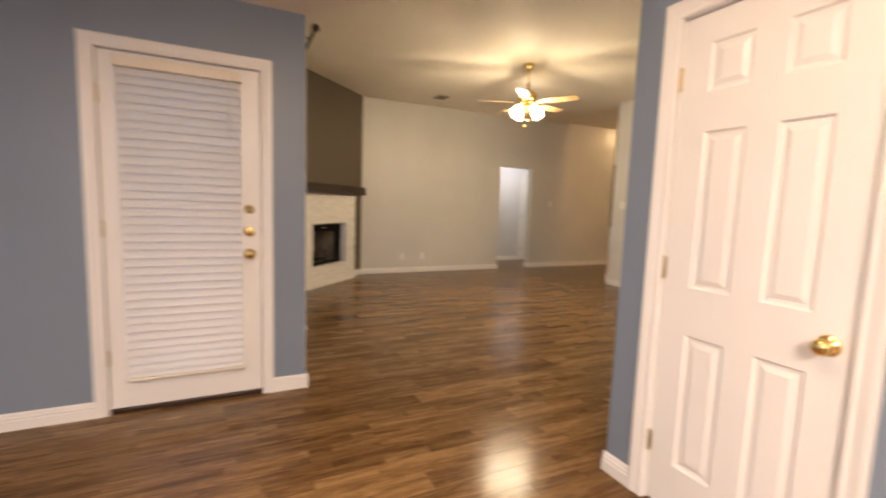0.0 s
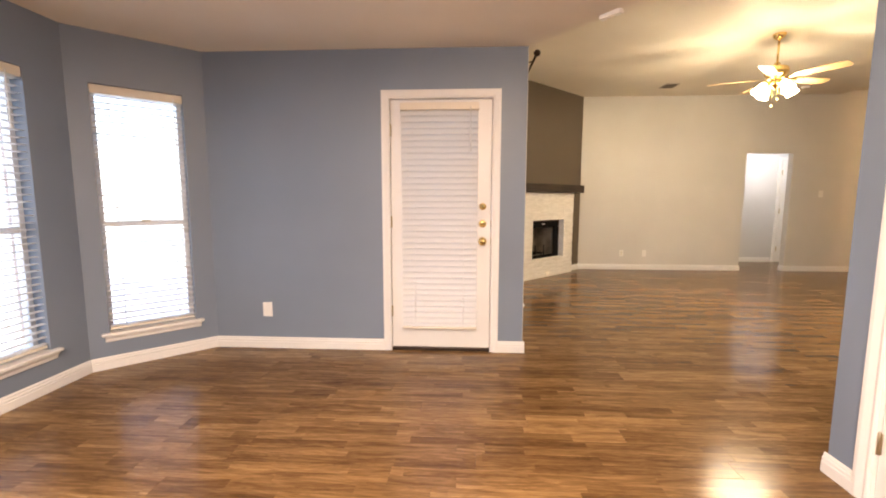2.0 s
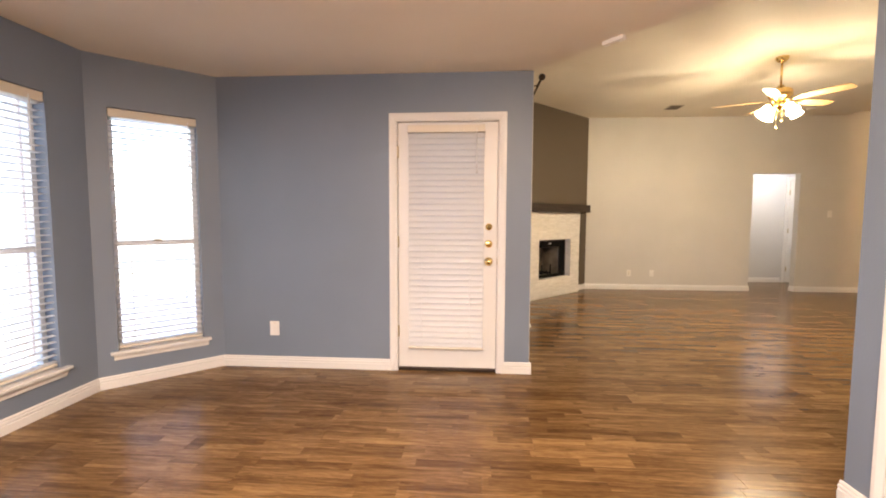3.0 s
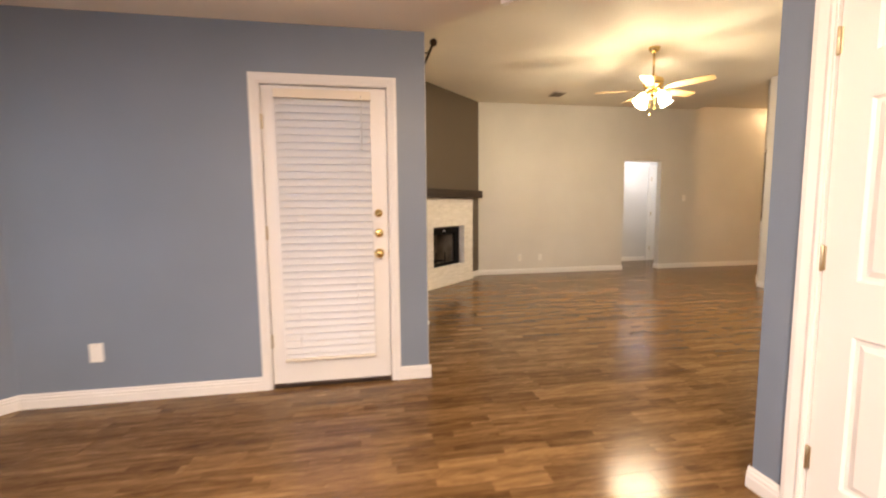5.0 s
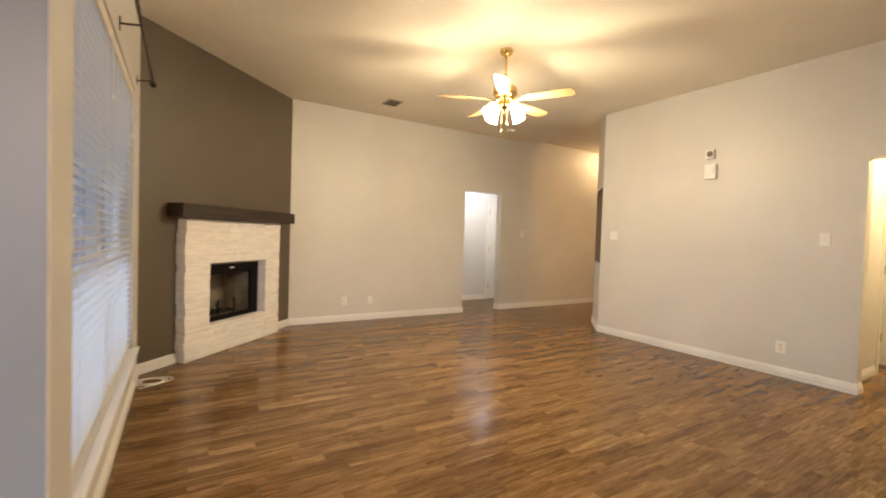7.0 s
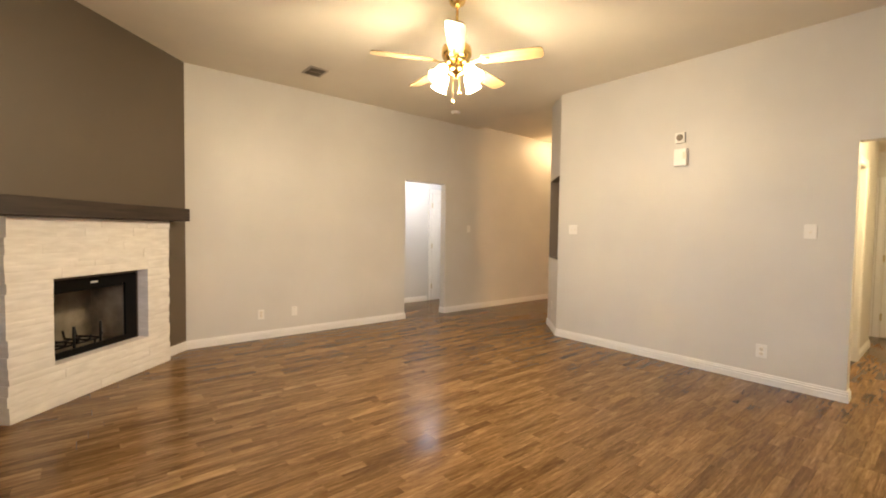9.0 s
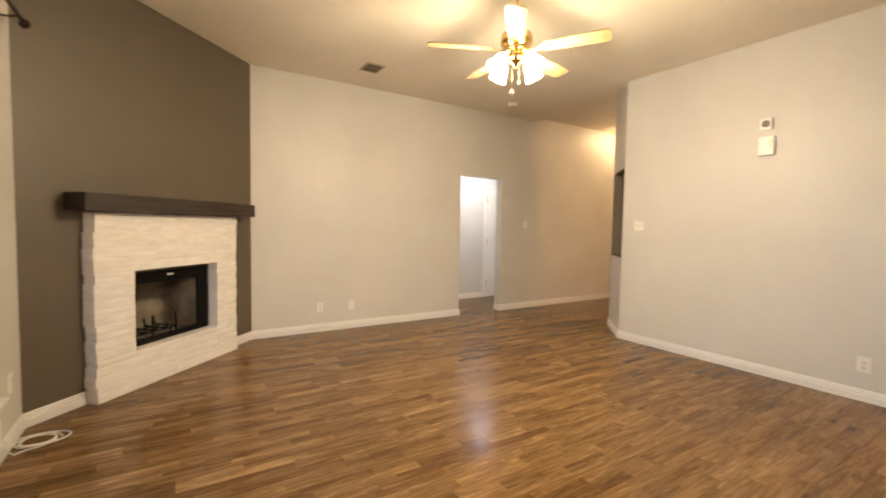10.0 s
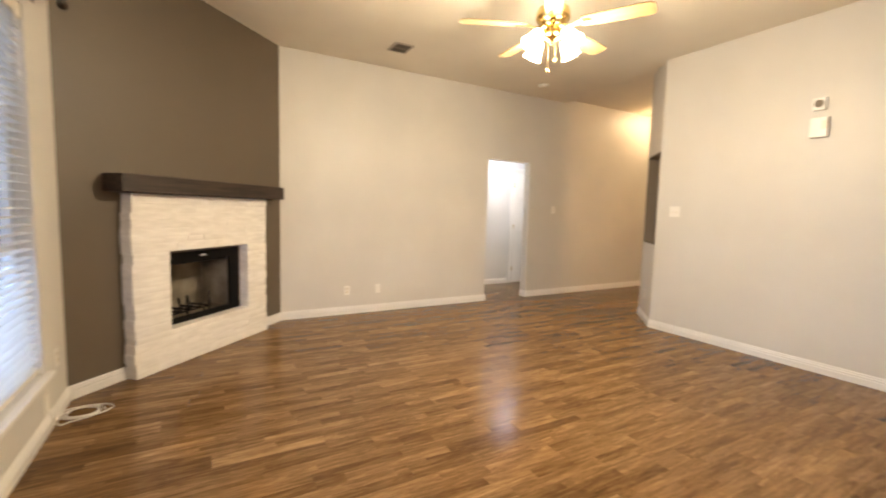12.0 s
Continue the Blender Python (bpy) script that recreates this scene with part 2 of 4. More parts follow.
def rbox(lo, hi, bevel=0.003, seg=2):
    """A box with rounded edges, as its own bmesh."""
    bm = bmesh.new()
    box(bm, lo, hi)
    bmesh.ops.recalc_face_normals(bm, faces=bm.faces)
    if bevel:
        bmesh.ops.bevel(bm, geom=list(bm.edges), offset=bevel, segments=seg, affect="EDGES", profile=0.5)
    return bm


def lathe(profile, seg=28, axis="Z", at=(0, 0, 0)):
    """A turned shape from (radius, height) pairs."""
    bm = bmesh.new()
    rings = []
    for r, h in profile:
        ring = []
        for i in range(seg):
            a = 2 * math.pi * i / seg
            p = Vector((r * math.cos(a), r * math.sin(a), h))
            if axis == "Y":
                p = Vector((p.x, -p.z, p.y))
            if axis == "X":
                p = Vector((p.z, p.x, p.y))
            ring.append(bm.verts.new(p + Vector(at)))
        rings.append(ring)
    for a, c in zip(rings, rings[1:]):
        for i in range(seg):
            bm.faces.new((a[i], a[(i + 1) % seg], c[(i + 1) % seg], c[i]))
    for ring in (rings[0], rings[-1]):
        if (ring[0].co - ring[seg // 2].co).length > 1e-4:
            bm.faces.new(ring)
    bmesh.ops.remove_doubles(bm, verts=bm.verts, dist=1e-6)
    bmesh.ops.recalc_face_normals(bm, faces=bm.faces)
    for f in bm.faces:
        f.smooth = True
    return bm


def tube(points, r, seg=10):
    """A round bar along a line of points."""
    bm = bmesh.new()
    pts = [Vector(p) for p in points]
    prev = None
    for i, p in enumerate(pts):
        d = (pts[min(i + 1, len(pts) - 1)] - pts[max(i - 1, 0)]).normalized()
        side = d.cross(Vector((0, 0, 1)))
        if side.length < 1e-3:
            side = d.cross(Vector((1, 0, 0)))
        side.normalize()
        up = side.cross(d)
        ring = [bm.verts.new(p + r * (math.cos(a) * side + math.sin(a) * up)) for a in [2 * math.pi * k / seg for k in range(seg)]]
        if prev:
            for k in range(seg):
                bm.faces.new((prev[k], prev[(k + 1) % seg], ring[(k + 1) % seg], ring[k]))
        else:
            bm.faces.new(ring)
        prev = ring
    bm.faces.new(prev)
    bmesh.ops.recalc_face_normals(bm, faces=bm.faces)
    for f in bm.faces:
        f.smooth = True
    return bm


def mesh_of(name, bm, material, fix=True):
    if fix:
        bmesh.ops.recalc_face_normals(bm, faces=bm.faces)
    me = bpy.data.meshes.new(name)
    bm.to_mesh(me)
    bm.free()
    me.materials.append(material)
    return me


def part(name, bm, material, parent, label="", at=None):
    me = bm if isinstance(bm, bpy.types.Mesh) else mesh_of(name, bm, material)
    o = new(name, me)
    o.parent = parent
    if at is not None:
        o.matrix_basis = at
    return tagged(o, label)


def thing(name, m, label, category, group="", kind=""):
    o = new(name)
    o.empty_display_size = 0.1
    o.matrix_basis = m
    return tagged(o, label, category, group, kind)


def solid(name, bm, material, label, category, kind="structure"):
    return tagged(new(name, mesh_of(name, bm, material)), label, category, "", kind)


def along(p0, p1):
    """The frame of a wall: x runs from p0 to p1, y points out of the room (to the left of the run)."""
    a = math.degrees(math.atan2(p1[1] - p0[1], p1[0] - p0[0]))
    return pose(p0[0], p0[1], 0, 0, 0, a), math.hypot(p1[0] - p0[0], p1[1] - p0[1])


def wall(name, p0, p1, z1, thick, material, label, openings=(), z0=0.0):
    """A wall whose room face runs from p0 to p1, its thickness to the left of that run, with openings (u0, u1, z0, z1)."""
    m, length = along(p0, p1)
    bm = bmesh.new()
    u = 0.0
    for a, b, c, d in sorted(openings):
        box(bm, (u, 0, z0), (a, thick, z1))
        if c > z0:
            box(bm, (a, 0, z0), (b, thick, c))
        if d < z1:
            box(bm, (a, 0, d), (b, thick, z1))
        u = b
    box(bm, (u, 0, z0), (length, thick, z1))
    bmesh.ops.remove_doubles(bm, verts=bm.verts, dist=1e-5)
    o = solid(name, bm, material, label, "wall")
    o.matrix_basis = m
    return o


def slab(name, outline, z0, z1, material, label, category):
    bm = bmesh.new()
    low = [bm.verts.new((x, y, z0)) for x, y in outline]
    high = [bm.verts.new((x, y, z1)) for x, y in outline]
    bm.faces.new(low)
    bm.faces.new(high)
    k = len(outline)
    for i in range(k):
        bm.faces.new((low[i], low[(i + 1) % k], high[(i + 1) % k], high[i]))
    return solid(name, bm, material, label, category)


# ---- the shell ----
LOW, HIGH, T = 2.42, 3.05, 0.14
BAY_A, BAY_B, END = (-2.737, 2.30), (-2.137, 2.90), (0.45, 2.90)
DIAG_A, DIAG_B = (0.45, 5.776), (2.015, 7.345)
EAST = 5.826
CORNER, NOSE = (EAST, 5.33), (6.36, 5.864)
SIDE = (1.66, 1.397)

wall("wall_dining_north", BAY_B, (0.446, 2.9), LOW, T, M_BLUE, "blue-grey painted wall of the breakfast room", [(1.4865, 2.3375, 0, 2.061)])
wall("wall_bay_corner", BAY_A, BAY_B, LOW, T, M_BLUE, "angled blue-grey wall of the bay", [(0.125, 0.695, 0.27, 2.06)])
wall("wall_bay_west", (-2.737, 0.30), BAY_A, LOW, T, M_BLUE, "blue-grey painted bay wall with a window", [(0.77, 1.72, 0.27, 2.06)])
wall("wall_bay_south_corner", (-2.137, -0.30), (-2.737, 0.30), LOW, T, M_BLUE, "angled blue-grey wall of the bay")
wall("wall_dining_west", (-2.137, -3.2), (-2.137, -0.30), LOW, T, M_BLUE, "plain blue-grey wall")
wall("wall_dining_south", (1.66, -3.2), (-2.137, -3.2), LOW, T, M_BLUE, "plain blue-grey wall")
wall("wall_closet", SIDE, (1.66, -3.2), LOW, 0.12, M_BLUE, "blue-grey wall with a white panel door", [(0.204, 0.874, 0, 2.05)])
wall("wall_living_west", (0.45, 2.904), DIAG_A, HIGH, T, M_BEIGE, "beige living room wall with a wide window", [(0.30, 2.41, 0.34, 2.31)])
wall("wall_fireplace", DIAG_A, DIAG_B, HIGH, T, M_TAUPE, "dark taupe accent wall across the corner", [(0.69, 1.57, 0.29, 0.90)])
wall("wall_living_north", DIAG_B, (10.5, 7.345), HIGH + 0.06, 0.12, M_BEIGE, "long beige painted living room wall", [(2.84, 3.62, 0, 2.065)])
wall("wall_living_east", CORNER, (EAST, 1.40), HIGH, 0.12, M_BEIGE, "beige living room wall with a hall opening", [(2.74, 3.75, 0, 2.065)])
wall("wall_angled_nook", NOSE, CORNER, HIGH + 0.06, 0.12, M_BEIGE, "short angled beige wall with a recessed niche", [(0.012, 0.735, 0.97, 2.05)])
wall("wall_foyer_west", (6.446, 5.778), (6.446, 3.2), HIGH + 0.06, 0.10, M_BEIGE, "plain beige wall")
wall("wall_foyer_south", (10.5, 3.2), (6.36, 3.2), HIGH + 0.06, 0.10, M_BEIGE, "plain beige wall")
wall("wall_foyer_east", (10.5, 7.345), (10.5, 3.2), HIGH + 0.06, 0.10, M_BEIGE, "plain beige wall")
wall("wall_living_south", (EAST, 1.40), (1.664, 1.40), HIGH, 0.12, M_BEIGE, "plain beige wall")
wall("header_breakfast", (1.66, 1.397), END, HIGH, 0.10, M_BEIGE, "beige drop over the breakfast room opening", z0=LOW + 0.004)
# side hall to the east
wall("wall_hall_north", (EAST + 0.12, 2.72), (8.45, 2.72), 2.44, 0.12, M_BEIGE, "beige hall wall with a white cased doorway", [(0.974, 1.514, 0, 2.05)])
wall("wall_linen_closet_east", (7.7, 3.1), (7.7, 2.84), 2.44, 0.08, M_BEIGE, "plain beige side wall of the linen closet")
wall("wall_linen_closet_west", (6.6, 2.84), (6.6, 3.1), 2.44, 0.08, M_BEIGE, "plain beige side wall of the linen closet")
wall("wall_hall_alcove", (8.45, 2.84), (8.45, 3.1), 2.44, 0.08, M_BEIGE, "short beige return wall of the hall")
wall("wall_hall_east", (9.25, 3.1), (9.25, 1.40), 2.44, 0.10, M_BEIGE, "beige end wall of the hall")
wall("wall_hall_south", (9.25, 1.40), (EAST + 0.12, 1.40), 2.44, 0.10, M_BEIGE, "plain beige wall")
# back hall beyond the doorway
wall("wall_back_hall_north", (4.2, 8.52), (7.6, 8.52), 2.44, 0.10, M_PALE, "pale wall of the back hall")
wall("wall_back_hall_east", (7.6, 8.52), (7.6, 7.465), 2.44, 0.10, M_BEIGE, "plain pale wall of the back hall")
wall("wall_back_hall_west", (4.3, 7.465), (4.3, 8.52), 2.44, 0.10, M_BEIGE, "plain pale wall of the back hall")

slab("ceiling_breakfast", [(-2.9, -3.35), (1.8, -3.35), (1.8, 1.45), (1.66, 1.397), (0.45, 2.9), (0.44, 3.04), (-2.2, 3.04), (-2.9, 2.4)], LOW, LOW + 0.06, M_CEIL, "low off-white ceiling of the breakfast room", "ceiling")
slab("ceiling_living", [(0.3, 1.28), (EAST + 0.1, 1.28), (EAST + 0.1, 5.33), (6.36, 7.46), (0.3, 7.46)], HIGH, HIGH + 0.05, M_CEIL, "high off-white textured living room ceiling", "ceiling")
slab("ceiling_foyer", [(5.75, 3.1), (10.6, 3.1), (10.6, 7.46), (5.75, 7.46)], HIGH + 0.06, HIGH + 0.11, M_CEIL, "off-white foyer ceiling", "ceiling")
slab("ceiling_hall", [(EAST + 0.12, 1.30), (9.4, 1.30), (9.4, 3.1), (EAST + 0.12, 3.1)], 2.44, 2.49, M_CEIL, "off-white hall ceiling", "ceiling")
slab("ceiling_back_hall", [(3.3, 7.465), (7.7, 7.465), (7.7, 8.62), (3.3, 8.62)], 2.44, 2.49, M_CEIL, "off-white back hall ceiling", "ceiling")
slab("floor", [(-2.9, -3.35), (10.6, -3.35), (10.6, 8.62), (0.3, 8.62), (0.3, 3.04), (-2.2, 3.04), (-2.9, 2.4)], -0.12, -0.004, M_SUBFLOOR, "laminate floor of dark brown wood-grain planks", "floor")
ground = slab("ground", [(-400, -400), (400, -400), (400, 400), (-400, 400)], -0.5, -0.16, M_LAWN, "pale dry lawn reaching the distance", "ground")


# ---- trim ----
BASE_PROFILE = [(0.0, 0.0), (0.015, 0.0), (0.015, 0.050), (0.009, 0.054), (0.0135, 0.059), (0.0135, 0.069), (0.006, 0.074), (0.0085, 0.080), (0.0045, 0.090), (0.0, 0.092)]
runs = [0]


def baseboard(p0, p1, a=0.0, b=0.0):
    """A moulded baseboard along the wall face from p0 to p1, lengthened by a and b at its ends."""
    m, length = along(p0, p1)
    runs[0] += 1
    lift = 1 + 0.004 * (runs[0] % 5)
    bm = bmesh.new()
    ends = [[bm.verts.new((u, -d, h * lift)) for d, h in BASE_PROFILE] for u in (-a, length + b)]
    k = len(BASE_PROFILE)
    for i in range(k):
        bm.faces.new((ends[0][i], ends[0][(i + 1) % k], ends[1][(i + 1) % k], ends[1][i]))
    bm.faces.new(ends[0])
    bm.faces.new(ends[1])
    o = solid("baseboard", bm, M_TRIM, "white moulded wooden baseboard along the wall", "baseboard")
    o.matrix_basis = m


DM, DLEN = along(DIAG_A, DIAG_B)


def on_diag(u, y=0.0):
    p = DM @ Vector((u, y, 0))
    return (p.x, p.y)


baseboard(BAY_A, BAY_B)
baseboard((-2.737, 0.30), BAY_A)
baseboard(BAY_B, (-0.695, 2.9))
baseboard((0.245, 2.9), (0.45, 2.9), 0, 0.015)
baseboard((0.45, 2.9), DIAG_A, 0.0147, 0)
baseboard(DIAG_A, on_diag(0.385))
baseboard(on_diag(1.852), DIAG_B)
baseboard(DIAG_B, (4.855, 7.345))
baseboard((5.635, 7.345), (10.5, 7.345))
baseboard(CORNER, (EAST, 2.59), 0.004, 0.015)
baseboard((EAST, 2.59), (EAST + 0.12, 2.59), 0.0147, 0)
baseboard(NOSE, CORNER)
baseboard((1.66, 1.397), (1.66, 1.255), 0.015, 0)
baseboard((1.66, 0.46), (1.66, -3.2))
baseboard((EAST + 0.12, 2.72), (6.845, 2.72))
baseboard((7.535, 2.72), (8.45, 2.72))
baseboard((4.3, 8.52), (6.18, 8.52))
baseboard((5.635, 7.465), (5.635, 7.345), -0.002, 0.0147)
baseboard((4.855, 7.345), (4.855, 7.465), 0.0147, -0.002)


def casing(w, h, width=0.066, thick=0.018):
    """A mitred door casing round an opening w wide and h high, centred on x, standing proud towards -y."""
    prof = [(0.0, 0.0), (0.0, thick * 0.55), (width * 0.12, thick * 0.75), (width * 0.3, thick * 0.6), (width * 0.75, thick), (width, thick), (width, 0.0)]
    bm = bmesh.new()
    rows = []
    for corner in range(4):
        sx = -1 if corner < 2 else 1
        row = []
        for d, t in prof:
            z = 0.0 if corner in (0, 3) else h + d
            row.append(bm.verts.new((sx * (w / 2 + d), -t, z)))
        rows.append(row)
    k = len(prof)
    for a, b in zip(rows, rows[1:]):
        for i in range(k):
            bm.faces.new((a[i], a[(i + 1) % k], b[(i + 1) % k], b[i]))
    bm.faces.new(rows[0])
    bm.faces.new(rows[3])
    return bm


def jamb(w, h, y0, y1, thick=0.014):
    bm = bmesh.new()
    box(bm, (-w / 2 - thick, y0, 0), (-w / 2, y1, h))
    box(bm, (w / 2, y0, 0), (w / 2 + thick, y1, h))
    box(bm, (-w / 2 - thick, y0, h), (w / 2 + thick, y1, h + thick))
    return bm


def hinge(parent, x, z, y=-0.004):
    bm = rbox((x - 0.011, y - 0.004, z - 0.045), (x + 0.011, y, z + 0.045), 0.0015, 1)
    knuckle = lathe([(0.0, -0.05), (0.004, -0.049), (0.0065, -0.045), (0.0065, 0.045), (0.004, 0.049), (0.0, 0.05)], 12, "Z", (x, y - 0.006, z))
    me = bpy.data.meshes.new("tmp")
    knuckle.to_mesh(me)
    knuckle.free()
    bm.from_mesh(me)
    bpy.data.meshes.remove(me)
    part("hinge", bm, M_HINGE, parent, "dull brass hinge")


def knob(parent, x, z, y=0.0, r=0.027):
    part("knob", lathe([(0, 0), (0.032, 0), (0.034, 0.004), (0.030, 0.008), (0.013, 0.012), (0.011, 0.03), (r * 0.75, 0.036), (r, 0.047), (r * 0.95, 0.058), (r * 0.6, 0.066), (0, 0.068)], 24, "Y", (x, y, z)), M_BRASS, parent, "polished brass door knob")


def six_panel(w, h, thick=0.035):
    """A six-panel door leaf: its front at y = 0, panels moulded into it."""
    bm = bmesh.new()
    box(bm, (-w / 2, 0.012, 0), (w / 2, thick, h))
    st, mid = 0.115 * w / 0.65, 0.105 * w / 0.65
    xs = [(-w / 2 + st, -mid / 2), (mid / 2, w / 2 - st)]
    zs = [(0.20, 0.77), (0.965, 1.585), (1.735, 1.92)]
    zs = [(a * h / 2.03, b * h / 2.03) for a, b in zs]
    cx = [-w / 2] + [v for p in xs for v in p] + [w / 2]
    cz = [0.0] + [v for p in zs for v in p] + [h]
    for i in range(len(cx) - 1):
        for j in range(len(cz) - 1):
            if i % 2 == 1 and j % 2 == 1:
                x0, x1, z0, z1 = cx[i], cx[i + 1], cz[j], cz[j + 1]
                loops = []
                for inset, y in ((0, 0.0), (0.008, 0.009), (0.02, 0.010), (0.04, 0.003)):
                    loops.append([bm.verts.new(p) for p in ((x0 + inset, y, z0 + inset), (x1 - inset, y, z0 + inset), (x1 - inset, y, z1 - inset), (x0 + inset, y, z1 - inset))])
                for a, b in zip(loops, loops[1:]):
                    for k in range(4):
                        bm.faces.new((a[k], a[(k + 1) % 4], b[(k + 1) % 4], b[k]))
                bm.faces.new(loops[-1])
            else:
                bm.faces.new([bm.verts.new(p) for p in ((cx[i], 0, cz[j]), (cx[i + 1], 0, cz[j]), (cx[i + 1], 0, cz[j + 1]), (cx[i], 0, cz[j + 1]))])
    for x in (-w / 2, w / 2):
        bm.faces.new([bm.verts.new(p) for p in ((x, 0, 0), (x, 0.012, 0), (x, 0.012, h), (x, 0, h))])
    bm.faces.new([bm.verts.new(p) for p in ((-w / 2, 0, h), (-w / 2, 0.012, h), (w / 2, 0.012, h), (w / 2, 0, h))])
    bmesh.ops.remove_doubles(bm, verts=bm.verts, dist=1e-5)
    return bm


def panel_door(name, m, w, h, label, hinges_left, knob_z=0.9, y=0.012, zs=(0.26, 1.03, 1.795)):
    d = thing(name, m, label, "door", "", "structure")
    part("casing", casing(w + 0.016, h + 0.012), M_TRIM, d)
    part("jamb", jamb(w + 0.008, h + 0.008, 0.0, 0.11, 0.012), M_TRIM, d)
    leaf = part("leaf", six_panel(w, h - 0.012), M_DOOR, d, "", pose(0, y, 0.012))
    s = -1 if hinges_left else 1
    for z in zs:
        hinge(leaf, s * (w / 2 + 0.001), z, -0.001)
    knob(leaf, -s * (w / 2 - 0.062), knob_z, 0.0)
    return d


# closet door of the breakfast room
CM, _ = along(SIDE, (1.66, -3.2))
panel_door("door_2", CM @ pose(0.539, 0, 0), 0.64, 2.032, "closed white six-panel closet door with brass knob", True, 0.87)
# door of the back hall
panel_door("door_3", pose(6.63, 8.52, 0), 0.70, 2.03, "white six-panel door with hinges in the back hall", True, 0.9, -0.014)
# doors of the side hall
HM, _ = along((EAST + 0.12, 2.72), (8.45, 2.72))
EM, _ = along((9.25, 3.1), (9.25, 1.40))
panel_door("door_4", EM @ pose(0.17, 0, 0), 0.16, 2.03, "narrow white hall door in white casing", False, 0.9, -0.014)
d5 = thing("door_5", HM @ pose(1.244, 0, 0), "white cased closet doorway with its narrow leaf open", "door", "", "structure")
part("casing", casing(0.53, 2.045), M_TRIM, d5)
part("jamb", jamb(0.516, 2.036, -0.002, 0.124, 0.012), M_TRIM, d5)
part("leaf", rbox((0.258, 0.126, 0.012), (0.293, 0.372, 2.03), 0.002, 1), M_DOOR, d5, "narrow white folded door leaf")
for z in (0.30, 1.05, 1.80):
    part("hinge", rbox((0.253, 0.092, z - 0.045), (0.2585, 0.132, z + 0.045), 0.001, 1), M_HINGE, d5, "dull brass hinge")
panel_door("door_6", EM @ pose(0.78, 0, 0), 0.74, 2.03, "white six-panel door closing the hall's end", True, 0.9, -0.014)


# ---- windows and blinds ----
def translucent(m, share):
    t = m.node_tree
    n, l = t.nodes, t.links
    b = n["Principled BSDF"]
    tr = n.new("ShaderNodeBsdfTranslucent")
    tr.inputs["Color"].default_value = (0.86, 0.86, 0.85, 1)
    mix = n.new("ShaderNodeMixShader")
    mix.inputs[0].default_value = share
    l.new(b.outputs[0], mix.inputs[1])
    l.new(tr.outputs[0], mix.inputs[2])
    l.new(mix.outputs[0], n["Material Output"].inputs["Surface"])


translucent(M_SLAT, 0.6)
translucent(M_SLAT_DOOR, 0.44)


def slat_mesh(w, depth, material):
    """One gently crowned slat, centred on its own middle."""
    bm = bmesh.new()
    pts = [(-depth / 2, 0.0), (-depth * 0.25, 0.0036), (0.0, 0.005), (depth * 0.25, 0.0036), (depth / 2, 0.0)]
    top = [[bm.verts.new((x, y, z)) for y, z in pts] for x in (-w / 2, w / 2)]
    low = [[bm.verts.new((x, y, z - 0.0022)) for y, z in pts] for x in (-w / 2, w / 2)]
    for i in range(4):
        bm.faces.new((top[0][i], top[0][i + 1], top[1][i + 1], top[1][i]))
        bm.faces.new((low[0][i], low[1][i], low[1][i + 1], low[0][i + 1]))
    for a, c in ((0, 0), (4, 4)):
        bm.faces.new((top[0][a], top[1][a], low[1][a], low[0][a]))
    return mesh_of("slat", bm, material)


def blind(m, w, top, bottom, label, tilt=12.0, pitch=0.044, depth=0.05, rail_h=0.06, wand=True, group="", material=M_SLAT):
    """A horizontal blind: x along the window, the room towards -y, its slats hung between top and bottom."""
    b = thing("window_blind", m, label, "blind", group)
    part("headrail", rbox((-w / 2 - 0.004, -depth * 0.62, top - rail_h), (w / 2 + 0.004, depth * 0.5, top), 0.003), M_CREAM, b, "cream valance")
    me = slat_mesh(w, depth, material)
    n = round((top - rail_h - bottom - 0.04) / pitch)
    pitch = (top - rail_h - bottom - 0.04) / n
    for i in range(n + 1):
        z = top - rail_h - 0.012 - i * pitch
        part("slat", me, M_SLAT, b, "", pose(0, 0, z, tilt + random.uniform(-1.5, 1.5), random.uniform(-0.12, 0.12), 0))
    part("bottom_rail", rbox((-w / 2, -depth * 0.5, bottom), (w / 2, depth * 0.5, bottom + 0.018), 0.004), M_CREAM, b)
    for x in (-w * 0.32, w * 0.32):
        for y in (-depth * 0.52, depth * 0.52):
            part("ladder_cord", tube([(x, y, top - rail_h), (x, y, bottom + 0.01)], 0.0011, 5), M_SLAT, b)
    if wand:
        part("tilt_wand", tube([(w * 0.40, -depth * 0.75, top - rail_h * 0.6), (w * 0.40, -depth * 0.8, top - 0.35)], 0.004, 6), M_PLASTIC, b)
        part("cord_tassel", lathe([(0, 0), (0.006, -0.004), (0.009, -0.03), (0, -0.032)], 10, "Z", (w * 0.40, -depth * 0.8, top - 0.35)), M_PLASTIC, b)
    return b


